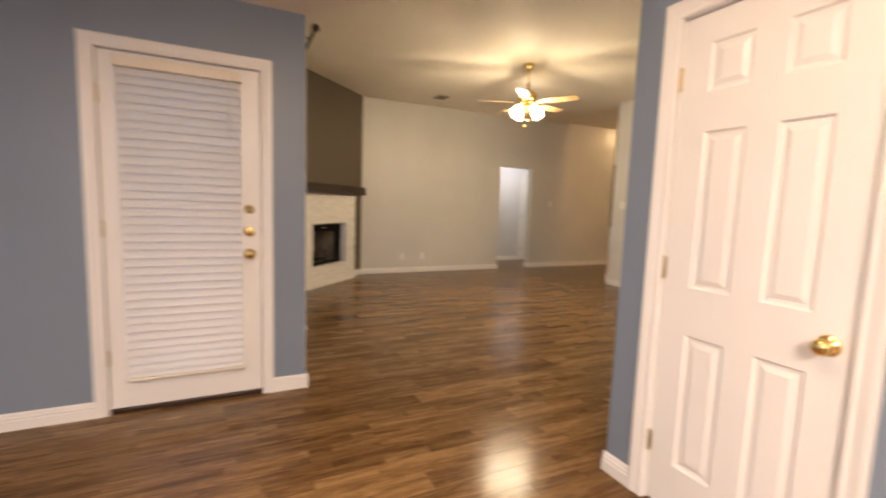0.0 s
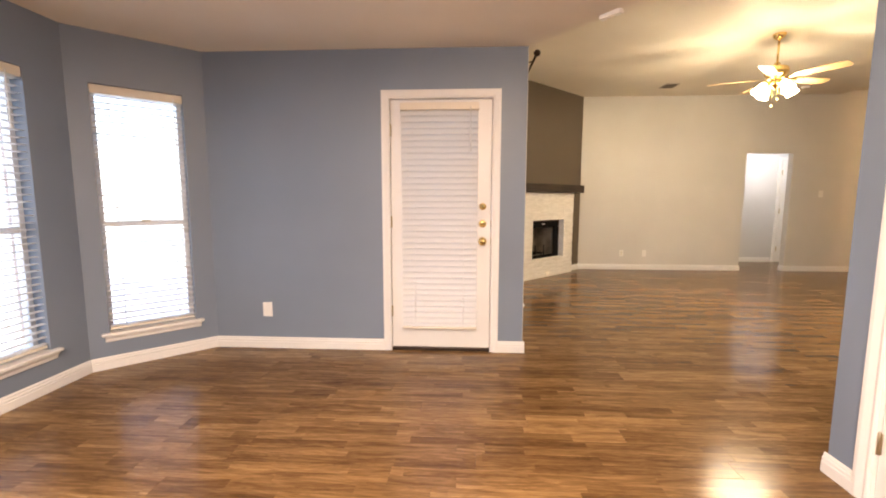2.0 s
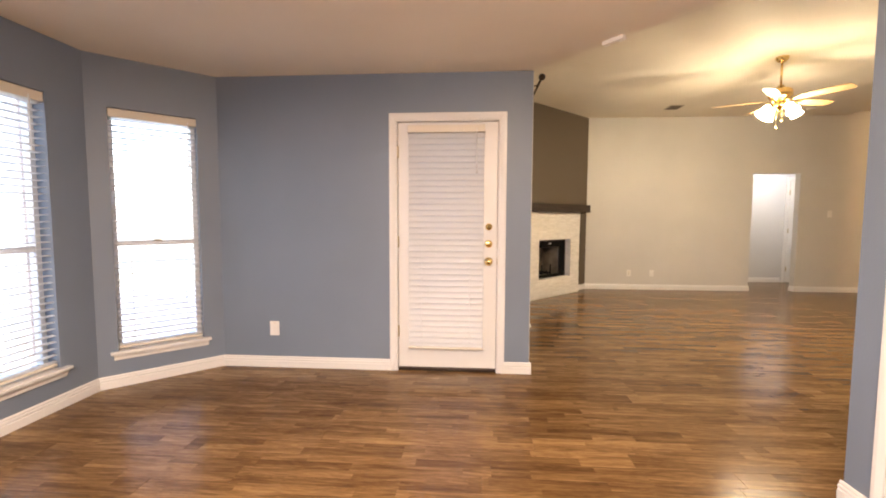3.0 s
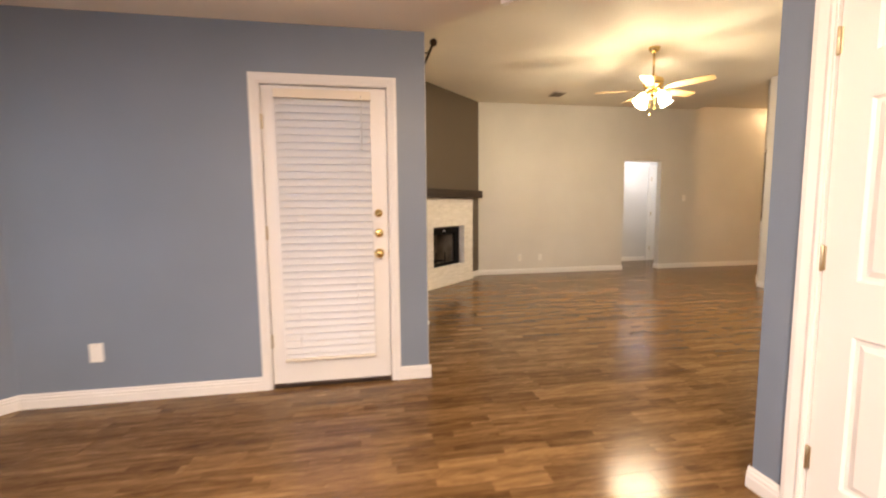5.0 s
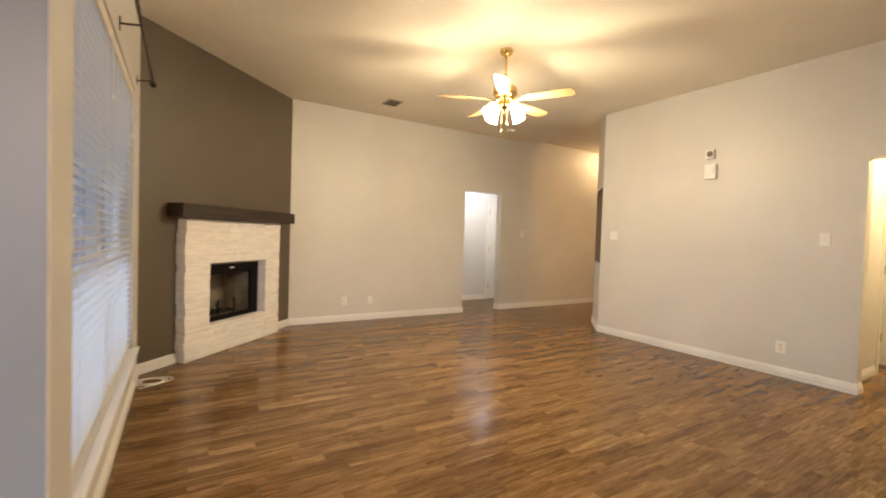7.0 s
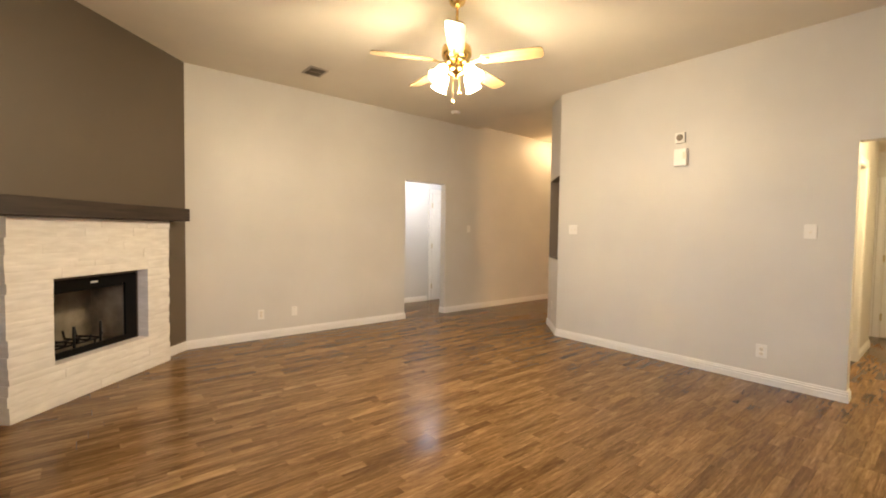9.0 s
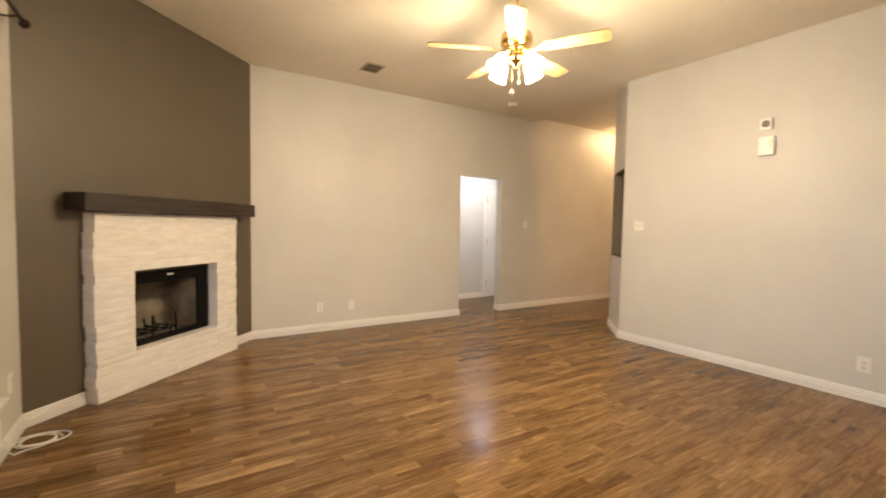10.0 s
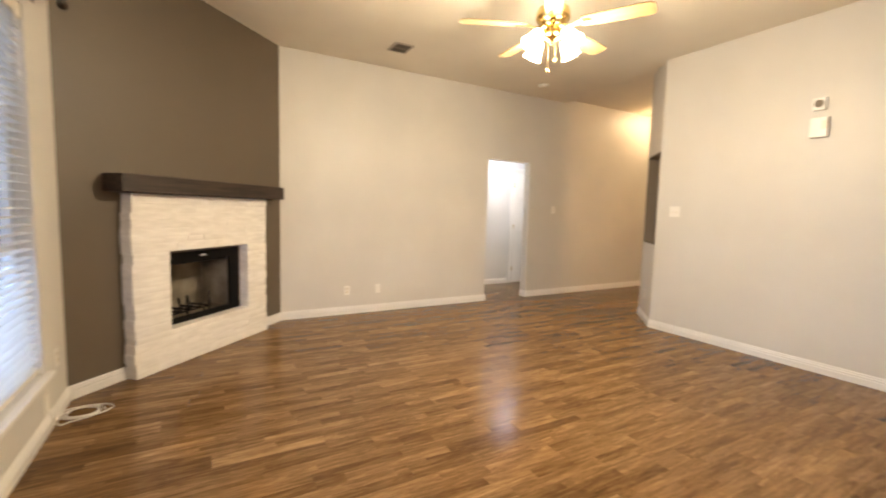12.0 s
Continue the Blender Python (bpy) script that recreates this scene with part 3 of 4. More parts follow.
def sash_window(name, m, w, z0, z1, rail, label, mullion=False, y=0.085):
    """A single-hung window set in an opening w wide, centred on x; the room lies towards -y."""
    o = thing(name, m, label, "window", "", "structure")
    f = 0.032
    bm = bmesh.new()
    box(bm, (-w / 2, y, z0), (-w / 2 + f, y + 0.05, z1))
    box(bm, (w / 2 - f, y, z0), (w / 2, y + 0.05, z1))
    box(bm, (-w / 2 + f, y, z1 - f), (w / 2 - f, y + 0.05, z1))
    box(bm, (-w / 2 + f, y, z0), (w / 2 - f, y + 0.05, z0 + f))
    part("window_frame", bm, M_TRIM, o)
    bays = [(-w / 2 + f, w / 2 - f)]
    if mullion:
        part("mullion", rbox((-0.045, y - 0.02, z0), (0.045, y + 0.06, z1), 0.003), M_TRIM, o)
        bays = [(-w / 2 + f, -0.045), (0.045, w / 2 - f)]
    for a, b in bays:
        part("meeting_rail", rbox((a, y + 0.002, rail - 0.02), (b, y + 0.048, rail + 0.02), 0.003), M_TRIM, o)
        for c, d, yy in ((z0 + f, rail - 0.02, y + 0.015), (rail + 0.02, z1 - f, y + 0.032)):
            bm = bmesh.new()
            box(bm, (a, yy, c), (b, yy + 0.004, d))
            g = part("pane", bm, M_GLASS, o)
            g.visible_shadow = False
        part("sash_lock", rbox(((a + b) / 2 - 0.03, y - 0.012, rail + 0.012), ((a + b) / 2 + 0.03, y + 0.002, rail + 0.026), 0.003), M_HINGE, o)
    return o


def sill(parent, w, z, depth=0.085, proud=0.045, ear=0.05):
    part("window_sill", rbox((-w / 2 - ear, -proud, z - 0.022), (w / 2 + ear, 0.0, z), 0.005), M_TRIM, parent)
    part("sill_board", rbox((-w / 2 + 0.001, 0.0, z - 0.016), (w / 2 - 0.001, depth, z - 0.001), 0.0), M_TRIM, parent)
    bm = bmesh.new()
    prof = [(-0.0, z - 0.022), (-0.032, z - 0.022), (-0.030, z - 0.032), (-0.018, z - 0.044), (-0.014, z - 0.066), (0.0, z - 0.070)]
    e = [[bm.verts.new((x, y, zz)) for y, zz in prof] for x in (-w / 2 - ear * 0.6, w / 2 + ear * 0.6)]
    for i in range(len(prof)):
        j = (i + 1) % len(prof)
        bm.faces.new((e[0][i], e[0][j], e[1][j], e[1][i]))
    bm.faces.new(e[0])
    bm.faces.new(e[1])
    part("apron", bm, M_TRIM, parent)


BM1, _ = along(BAY_A, BAY_B)
W1 = BM1 @ pose(0.41, 0, 0)
w1 = sash_window("window_1", W1, 0.57, 0.27, 2.06, 1.07, "white single-hung window in the angled bay wall")
sill(w1, 0.57, 0.272)
blind(W1 @ pose(0, 0.035, 0), 0.555, 2.055, 0.285, "white slatted blind with cream valance, lowered and open", -3.0, group="breakfast room blinds")
BM2, _ = along((-2.737, 0.30), BAY_A)
W2 = BM2 @ pose(1.245, 0, 0)
w2 = sash_window("window_2", W2, 0.95, 0.27, 2.06, 1.06, "white single-hung window in the bay wall")
sill(w2, 0.95, 0.272)
blind(W2 @ pose(0, 0.035, 0), 0.935, 2.055, 0.285, "white slatted blind with cream valance, lowered and open", -3.0, group="breakfast room blinds")
LM, _ = along((0.45, 2.904), DIAG_A)
W3 = LM @ pose(1.355, 0, 0)
w3 = sash_window("window_3", W3, 2.11, 0.34, 2.31, 1.05, "wide white double window of the living room", True)
sill(w3, 2.11, 0.342)
for s in (-1, 1):
    blind(W3 @ pose(s * 0.53, 0.038, 0), 1.035, 2.305, 0.36, "white slatted blind hanging in the living room window", 4.0, rail_h=0.07, group="living room blinds")

# glazed patio door with its blind
DX = -0.225
d1 = thing("door_1", pose(DX, 2.9, 0), "closed white glazed patio door with brass locks", "door", "", "structure")
part("casing", casing(0.81, 2.04), M_TRIM, d1)
part("jamb", jamb(0.81, 2.04, 0.0, 0.12, 0.02), M_TRIM, d1)
bm = bmesh.new()
Y0, Y1 = 0.008, 0.052
box(bm, (-0.40, Y0, 0.032), (-0.305, Y1, 2.034))
box(bm, (0.285, Y0, 0.032), (0.40, Y1, 2.034))
box(bm, (-0.305, Y0, 0.032), (0.285, Y1, 0.22))
box(bm, (-0.305, Y0, 1.95), (0.285, Y1, 2.034))
leaf1 = part("leaf", bm, M_DOOR, d1)
bm = bmesh.new()
box(bm, (-0.305, 0.026, 0.22), (0.285, 0.032, 1.95))
g = part("pane", bm, M_GLASS, leaf1)
g.visible_shadow = False
for z in (1.80, 1.075, 0.335):
    hinge(d1, -0.405, z, 0.004)
for lo, hi in (((-0.405, 0.054, 0.028), (-0.385, 0.068, 2.04)), ((0.385, 0.054, 0.028), (0.405, 0.068, 2.04)), ((-0.385, 0.054, 2.02), (0.385, 0.068, 2.04))):
    part("door_stop", rbox(lo, hi, 0.002, 1), M_TRIM, d1)
part("threshold", rbox((-0.404, 0.0, 0.0), (0.404, 0.11, 0.028), 0.004), M_BRONZE, d1, "dark bronze threshold")
knob(leaf1, 0.337, 0.92, Y0)
part("deadbolt", lathe([(0, 0), (0.030, 0), (0.031, 0.006), (0.024, 0.014), (0.020, 0.016), (0, 0.016)], 24, "Y", (0.337, Y0, 1.062)), M_BRASS, leaf1, "polished brass deadbolt")
part("thumb_turn", lathe([(0, 0), (0.027, 0), (0.028, 0.006), (0.018, 0.012), (0.010, 0.014), (0.010, 0.02), (0, 0.02)], 24, "Y", (0.337, Y0, 1.20)), M_BRASS, leaf1, "polished brass thumb turn")
part("turn_lever", rbox((0.332, Y0 - 0.038, 1.184), (0.342, Y0 - 0.018, 1.216), 0.003), M_BRASS, leaf1)
for z in (0.92, 1.06):
    part("strike_plate", rbox((0.4015, 0.0, z - 0.03), (0.4045, 0.01, z + 0.03), 0.0008, 1), M_HINGE, d1)
blind(pose(DX - 0.008, 2.9 - 0.022, 0), 0.605, 2.00, 0.20, "closed white slatted blind mounted on the patio door", 60.0, 0.0478, 0.060, 0.055, material=M_SLAT_DOOR)

# ---- curtain rod over the wide window ----
rod = thing("curtain_rod", pose(0.45, 3.16, 2.45), "dark bronze curtain rod on brackets over the window", "curtain rod")
part("bar", tube([(0.10, 0.04, 0), (0.10, 2.42, 0)], 0.0095, 12), M_BRONZE, rod)
for y, s in ((0.04, -1), (2.42, 1)):
    part("finial", lathe([(0.0095, 0.0), (0.014, 0.004), (0.014, 0.010), (0.010, 0.014), (0.020, 0.024), (0.028, 0.040), (0.027, 0.052), (0.016, 0.066), (0.0, 0.072)], 20, "Y", (0, 0, 0)), M_BRONZE, rod, "", pose(0.10, y, 0, 0, 0, 0 if s < 0 else 180))
for y in (0.15, 1.22, 2.31):
    br = tube([(0.0, y, -0.035), (0.02, y, -0.03), (0.08, y, -0.022), (0.098, y, -0.014), (0.104, y, -0.008)], 0.006, 8)
    part("bracket", br, M_BRONZE, rod)
    part("bracket_plate", rbox((0.0, y - 0.013, -0.07), (0.005, y + 0.013, 0.005), 0.0015, 1), M_BRONZE, rod)


# ---- fireplace ----
FRONT = 0.10
F0, F1, FTOP = 0.392, 1.846, 1.372
O0, O1, OZ0, OZ1 = 0.70, 1.573, 0.30, 0.905
fire = thing("fireplace", DM, "corner fireplace faced in whitewashed stacked ledger stone", "fireplace")
rng = random.Random(5)


def ledger(u0, u1, z0, z1, proud):
    """One rough-faced stone strip with a slightly uneven front."""
    bm = bmesh.new()
    g = 0.0003
    nx = max(2, int((u1 - u0) / 0.09) + 1)
    cols = []
    for i in range(nx + 1):
        u = u0 + g + (u1 - u0 - 2 * g) * i / nx
        d = proud + rng.uniform(-0.0012, 0.0012)
        cols.append([bm.verts.new((u, y, z)) for y, z in ((-0.0, z0 + g), (-d + 0.0007, z0 + g), (-d - rng.uniform(0, 0.0012), z0 + (z1 - z0) * 0.3), (-d - rng.uniform(0, 0.0012), z0 + (z1 - z0) * 0.75), (-d + 0.0007, z1 - g), (0.0, z1 - g))])
    for a, b in zip(cols, cols[1:]):
        for k in range(5):
            bm.faces.new((a[k], b[k], b[k + 1], a[k + 1]))
    bm.faces.new(cols[0])
    bm.faces.new(cols[-1])
    return bm


ROWS_Z = [0.0]
for r in range(22):
    ROWS_Z.append(ROWS_Z[-1] + FTOP / 22 * (0.72 if r % 3 == 1 else 1.14))
ROWS_Z = [z * FTOP / ROWS_Z[-1] for z in ROWS_Z]
for z0, z1 in zip(ROWS_Z, ROWS_Z[1:]):
    spans = [(F0, F1)]
    if z1 > OZ0 + 0.005 and z0 < OZ1 - 0.005:
        spans = [(F0, O0), (O1, F1)]
    for a, b in spans:
        if a == F0:
            a += rng.uniform(-0.011, 0.009)
        if b == F1:
            b += rng.uniform(-0.011, 0.009)
        u = a
        while u < b - 1e-6:
            step = rng.uniform(0.16, 0.55)
            e = b if u + step > b - 0.12 else u + step
            part("stone", ledger(u, e, z0, z1, FRONT + rng.uniform(-0.0014, 0.0018)), M_STONE, fire)
            u = e
# steel firebox in the opening
bm = bmesh.new()
box(bm, (O0 - 0.01, 0.46, OZ0 - 0.02), (O1 + 0.01, 0.48, OZ1 + 0.01))
box(bm, (O0 - 0.01, 0.146, OZ0 - 0.02), (O0 + 0.01, 0.46, OZ1 + 0.01))
box(bm, (O1 - 0.01, 0.146, OZ0 - 0.02), (O1 + 0.01, 0.46, OZ1 + 0.01))
box(bm, (O0 + 0.01, 0.146, OZ1 - 0.01), (O1 - 0.01, 0.46, OZ1 + 0.01))
box(bm, (O0 + 0.01, 0.146, OZ0 - 0.02), (O1 - 0.01, 0.46, OZ0 + 0.006))
firebox = part("firebox", bm, M_SOOT, fire, "soot-marked pale firebrick lining")
bm = bmesh.new()
FY = 0.012
box(bm, (O0 + 0.002, FY, OZ0 + 0.002), (O0 + 0.035, FY + 0.02, OZ1 - 0.002))
box(bm, (O1 - 0.125, FY, OZ0 + 0.002), (O1 - 0.002, FY + 0.02, OZ1 - 0.002))
box(bm, (O0 + 0.035, FY, OZ1 - 0.085), (O1 - 0.125, FY + 0.02, OZ1 - 0.002))
box(bm, (O0 + 0.035, FY, OZ0 + 0.002), (O1 - 0.125, FY + 0.02, OZ0 + 0.05))
part("steel_surround", bm, M_BLACK, fire, "black steel firebox frame")
part("maker_plate", rbox(((O0 + O1) / 2 - 0.03, FY - 0.003, OZ1 - 0.055), ((O0 + O1) / 2 + 0.035, FY, OZ1 - 0.04), 0.001, 1), M_PLASTIC, fire, "small pale blank plate")
part("hood", rbox((O0 + 0.036, 0.034, OZ1 - 0.11), (O1 - 0.126, 0.06, OZ1 - 0.03), 0.004), M_BLACK, fire)
grate = thing("log_grate", DM @ pose(0.5 * (O0 + O1) - 0.06, 0.20, OZ0 + 0.006), "black iron log grate standing in the firebox", "grate")
for x in (-0.21, -0.105, 0.0, 0.105, 0.21):
    part("bar", tube([(x, -0.11, 0.10), (x, -0.10, 0.07), (x, -0.08, 0.055), (x, 0.13, 0.055), (x, 0.15, 0.12)], 0.008, 8), M_IRON, grate)
for y in (-0.06, 0.11):
    part("cross_bar", tube([(-0.23, y, 0.042), (0.23, y, 0.042)], 0.008, 8), M_IRON, grate)
for x in (-0.19, 0.19):
    for y in (-0.06, 0.11):
        part("leg", tube([(x, y, 0.0), (x, y, 0.045)], 0.008, 8), M_IRON, grate)
for x in (-0.05, 0.19):
    part("andiron_post", tube([(x, -0.115, 0.0), (x, -0.115, 0.20)], 0.010, 8), M_IRON, grate)
bm = rbox((0.272, -0.19, 1.378), (2.03, -0.002, 1.505), 0.007, 2)
for v in bm.verts:
    v.co += Vector((rng.uniform(-1, 1), rng.uniform(-1, 1), rng.uniform(-1, 1))) * 0.0012
mantel = tagged(new("mantel_beam", mesh_of("mantel_beam", bm, M_MANTEL)), "dark-stained rough wooden mantel beam over the fireplace", "mantel")
mantel.matrix_basis = DM

# ---- ceiling fan ----
fan = thing("ceiling_fan", pose(FAN[0], FAN[1], 0), "brass ceiling fan with five oak blades and lit shades", "ceiling fan")
part("canopy", lathe([(0.0, HIGH), (0.062, HIGH), (0.064, HIGH - 0.012), (0.052, HIGH - 0.04), (0.026, HIGH - 0.06), (0.014, HIGH - 0.066)]), M_BRASS, fan, "polished brass canopy")
part("downrod", tube([(0, 0, HIGH - 0.05), (0, 0, 2.74)], 0.011, 12), M_BRASS, fan)
part("motor_housing", lathe([(0.012, 2.75), (0.03, 2.745), (0.034, 2.72), (0.075, 2.71), (0.105, 2.695), (0.114, 2.67), (0.114, 2.63), (0.10, 2.605), (0.085, 2.595), (0.088, 2.58), (0.07, 2.57), (0.05, 2.56)], 36), M_BRASS, fan, "polished brass motor housing")
part("switch_housing", lathe([(0.05, 2.565), (0.058, 2.56), (0.060, 2.555), (0.052, 2.55), (0.066, 2.54), (0.068, 2.52), (0.045, 2.50), (0.018, 2.485), (0.012, 2.465), (0.0, 2.46)], 32), M_BRASS, fan)


def blade_bm():
    bm = bmesh.new()
    outline = [(0.20, -0.050), (0.30, -0.058), (0.45, -0.064), (0.58, -0.066), (0.622, -0.062), (0.638, -0.050), (0.643, -0.03), (0.643, 0.03), (0.638, 0.050), (0.622, 0.062), (0.58, 0.066), (0.45, 0.064), (0.30, 0.058), (0.20, 0.050), (0.188, 0.03), (0.188, -0.03)]
    lo = [bm.verts.new((x, y, -0.0035)) for x, y in outline]
    hi = [bm.verts.new((x, y, 0.0035)) for x, y in outline]
    bm.faces.new(lo)
    bm.faces.new(hi)
    for i in range(len(outline)):
        j = (i + 1) % len(outline)
        bm.faces.new((lo[i], lo[j], hi[j], hi[i]))
    return bm


blade_me = mesh_of("blade", blade_bm(), M_BLADE)


def iron_bm():
    bm = bmesh.new()
    rows = []
    for x, w, z in ((0.085, 0.016, 0.0), (0.13, 0.012, -0.006), (0.17, 0.022, 0.002), (0.21, 0.038, 0.004), (0.245, 0.030, 0.004), (0.262, 0.008, 0.004)):
        rows.append([bm.verts.new((x, s * w, z + t)) for s, t in ((-1, 0), (1, 0), (1, 0.005), (-1, 0.005))])
    for a, b in zip(rows, rows[1:]):
        for k in range(4):
            bm.faces.new((a[k], a[(k + 1) % 4], b[(k + 1) % 4], b[k]))
    bm.faces.new(rows[0])
    bm.faces.new(rows[-1])
    return bm


iron_me = mesh_of("blade_iron", iron_bm(), M_BRASS)
BLADE0 = 228.0
for k in range(5):
    a = BLADE0 + 72 * k
    part("blade", blade_me, M_BLADE, fan, "light oak fan blade" if k == 0 else "", pose(0, 0, 2.580, 0, 0, a) @ pose(0, 0, 0, -11, 0, 0))
    part("blade_iron", iron_me, M_BRASS, fan, "", pose(0, 0, 2.573, 0, 0, a) @ pose(0, 0, 0, -6, 0, 0))
shade_me = mesh_of("shade", lathe([(0.020, 0.0), (0.030, -0.012), (0.040, -0.035), (0.046, -0.07), (0.052, -0.10), (0.062, -0.125), (0.066, -0.130), (0.060, -0.124), (0.049, -0.10), (0.043, -0.07), (0.037, -0.035), (0.026, -0.012)], 24), M_SHADE)
SHADE0 = 3.0
for k in range(4):
    a = SHADE0 + 90 * k
    m = pose(0, 0, 2.535, 0, 0, a) @ pose(0.115, 0, -0.01, 0, -38, 0)
    part("lamp_arm", tube([(0.05, 0, 2.535), (0.08, 0, 2.542), (0.105, 0, 2.535), (0.117, 0, 2.522)], 0.008, 8), M_BRASS, fan, "", pose(0, 0, 0, 0, 0, a))
    part("shade", shade_me, M_SHADE, fan, "lit frosted glass tulip shade" if k == 0 else "", m)
    part("shade_holder", lathe([(0.0, 0.012), (0.022, 0.010), (0.026, 0.0), (0.026, -0.012), (0.022, -0.013)], 18), M_BRASS, fan, "", m)
for x, y, z in ((0.02, -0.014, 2.38), (-0.02, 0.014, 2.31)):
    ch = part("pull_chain", tube([(x, y, 2.50), (x, y, z)], 0.0022, 6), M_BRASS, fan)
    part("chain_pull", lathe([(0.0, 0.0), (0.006, -0.004), (0.010, -0.018), (0.010, -0.03), (0.0, -0.036)], 12, "Z", (x, y, z)), M_BRASS, ch, "small brass pull")


# ---- wall plates and small fixtures ----
def plate(name, m, w, h, label, category, devices, group=""):
    """A wall plate, its face towards -y, with its switches or sockets."""
    o = thing(name, m, label, category, group)
    part("cover_plate", rbox((-w / 2, -0.006, -h / 2), (w / 2, 0.0, h / 2), 0.0025), M_PLASTIC, o)
    for kind, x in devices:
        if kind == "toggle":
            part("toggle", rbox((x - 0.005, -0.017, -0.004), (x + 0.005, -0.005, 0.014), 0.002), M_PLASTIC, o)
            part("toggle_bezel", rbox((x - 0.008, -0.0068, -0.014), (x + 0.008, -0.005, 0.014), 0.0005, 1), M_CREAM, o)
        if kind == "rocker":
            part("rocker", rbox((x - 0.016, -0.009, -0.033), (x + 0.016, -0.005, 0.033), 0.002), M_PLASTIC, o)
        if kind == "socket":
            for z in (-0.02, 0.02):
                s = part("socket", lathe([(0, 0.0), (0.0165, 0.0), (0.0165, 0.0085), (0.015, 0.0095), (0, 0.0095)], 20, "Y", (x, 0, z)), M_CREAM, o)
                for dx in (-0.006, 0.006):
                    part("slot", rbox((x + dx - 0.001, -0.0102, z - 0.003), (x + dx + 0.001, -0.0094, z + 0.006), 0.0), M_DARKPL, s)
        part("screw", lathe([(0, 0), (0.003, 0), (0.003, 0.0068), (0, 0.0072)], 8, "Y", (x, 0, h * 0.38 if kind != "socket" else 0.0)), M_HINGE, o)
    return o


NM, _ = along(DIAG_B, (10.5, 7.345))
EA, _ = along(CORNER, (EAST, 1.40))
AN, _ = along(NOSE, CORNER)
BN, _ = along(BAY_B, END)
SOCKETS = "wall outlets"
plate("wall_outlet", BN @ pose(0.45, 0, 0.333), 0.08, 0.122, "white blank wall plate on the blue-grey wall", "outlet", [("rocker", 0)], SOCKETS)
plate("wall_outlet", NM @ pose(0.775, 0, 0.295), 0.072, 0.115, "white double wall outlet low on the beige wall", "outlet", [("socket", 0)], SOCKETS)
plate("cable_outlet", NM @ pose(1.175, 0, 0.295), 0.072, 0.115, "cream cable outlet low on the beige wall", "outlet", [("rocker", 0)], SOCKETS)
plate("light_switch", NM @ pose(4.13, 0, 1.365), 0.072, 0.115, "white light switch on the beige wall", "switch", [("toggle", 0)])
plate("light_switch", EA @ pose(0.213, 0, 1.362), 0.117, 0.115, "white two-gang light switch near the wall's corner", "switch", [("toggle", -0.023), ("toggle", 0.023)])
plate("light_switch", EA @ pose(2.472, 0, 1.356), 0.084, 0.118, "white light switch beside the hall opening", "switch", [("toggle", 0)])
plate("wall_outlet", EA @ pose(2.175, 0, 0.288), 0.082, 0.118, "white double wall outlet above the baseboard", "outlet", [("socket", 0)], SOCKETS)
plate("wall_outlet", AN @ pose(0.36, 0, 0.33), 0.072, 0.115, "white wall outlet under the niche", "outlet", [("socket", 0)], SOCKETS)
plate("wall_outlet", LM @ pose(2.66, 0, 0.36), 0.072, 0.115, "white wall outlet beside the wide window", "outlet", [("socket", 0)], SOCKETS)

chime = thing("door_chime", EA @ pose(1.445, 0, 2.09), "white plastic door chime box high on the wall", "door chime")
part("housing", rbox((-0.062, -0.042, -0.085), (0.062, 0.0, 0.085), 0.008, 3), M_PLASTIC, chime)
part("grille", rbox((0.025, -0.045, -0.02), (0.054, -0.041, 0.05), 0.001, 1), M_CREAM, chime)
detector = thing("alarm_sensor", EA @ pose(1.432, 0, 2.283), "white square alarm siren above the door chime", "alarm sensor")
part("housing", rbox((-0.046, -0.032, -0.05), (0.046, 0.0, 0.055), 0.006, 3), M_PLASTIC, detector)
part("grille_ring", lathe([(0.020, 0.0), (0.032, 0.0), (0.032, 0.004), (0.020, 0.004)], 20, "Y", (0, -0.0315, 0.005)), M_VENT, detector)

vent = thing("ceiling_vent", pose(3.16, 6.655, HIGH), "brown-grey slatted air vent in the ceiling", "vent")
part("backing", rbox((-0.085, -0.115, -0.004), (0.085, 0.115, -0.001), 0.0), M_DARKPL, vent)
bm = bmesh.new()
for lo, hi in (((-0.105, -0.13, -0.010), (-0.083, 0.13, 0)), ((0.083, -0.13, -0.010), (0.105, 0.13, 0)), ((-0.083, -0.13, -0.010), (0.083, -0.108, 0)), ((-0.083, 0.108, -0.010), (0.083, 0.13, 0))):
    box(bm, lo, hi)
part("frame", bm, M_VENTFRAME, vent)
part("centre_bar", rbox((-0.083, -0.008, -0.012), (0.083, 0.008, -0.002), 0.001, 1), M_VENTFRAME, vent)
vane = mesh_of("vane", rbox((-0.083, -0.009, -0.0008), (0.083, 0.009, 0.0008), 0.0), M_VENT)
for i in range(12):
    part("vane", vane, M_VENT, vent, "", pose(0, -0.099 + 0.018 * i, -0.008, 40, 0, 0))

smoke = thing("smoke_detector", pose(5.34, 6.80, HIGH), "round white smoke detector on the ceiling", "smoke detector")
part("body", lathe([(0.0, 0.0), (0.066, 0.0), (0.068, -0.012), (0.062, -0.028), (0.040, -0.036), (0.0, -0.038)], 28), M_PLASTIC, smoke)
part("grille_ring", lathe([(0.045, -0.034), (0.052, -0.0315), (0.053, -0.036), (0.046, -0.039)], 28), M_CREAM, smoke)

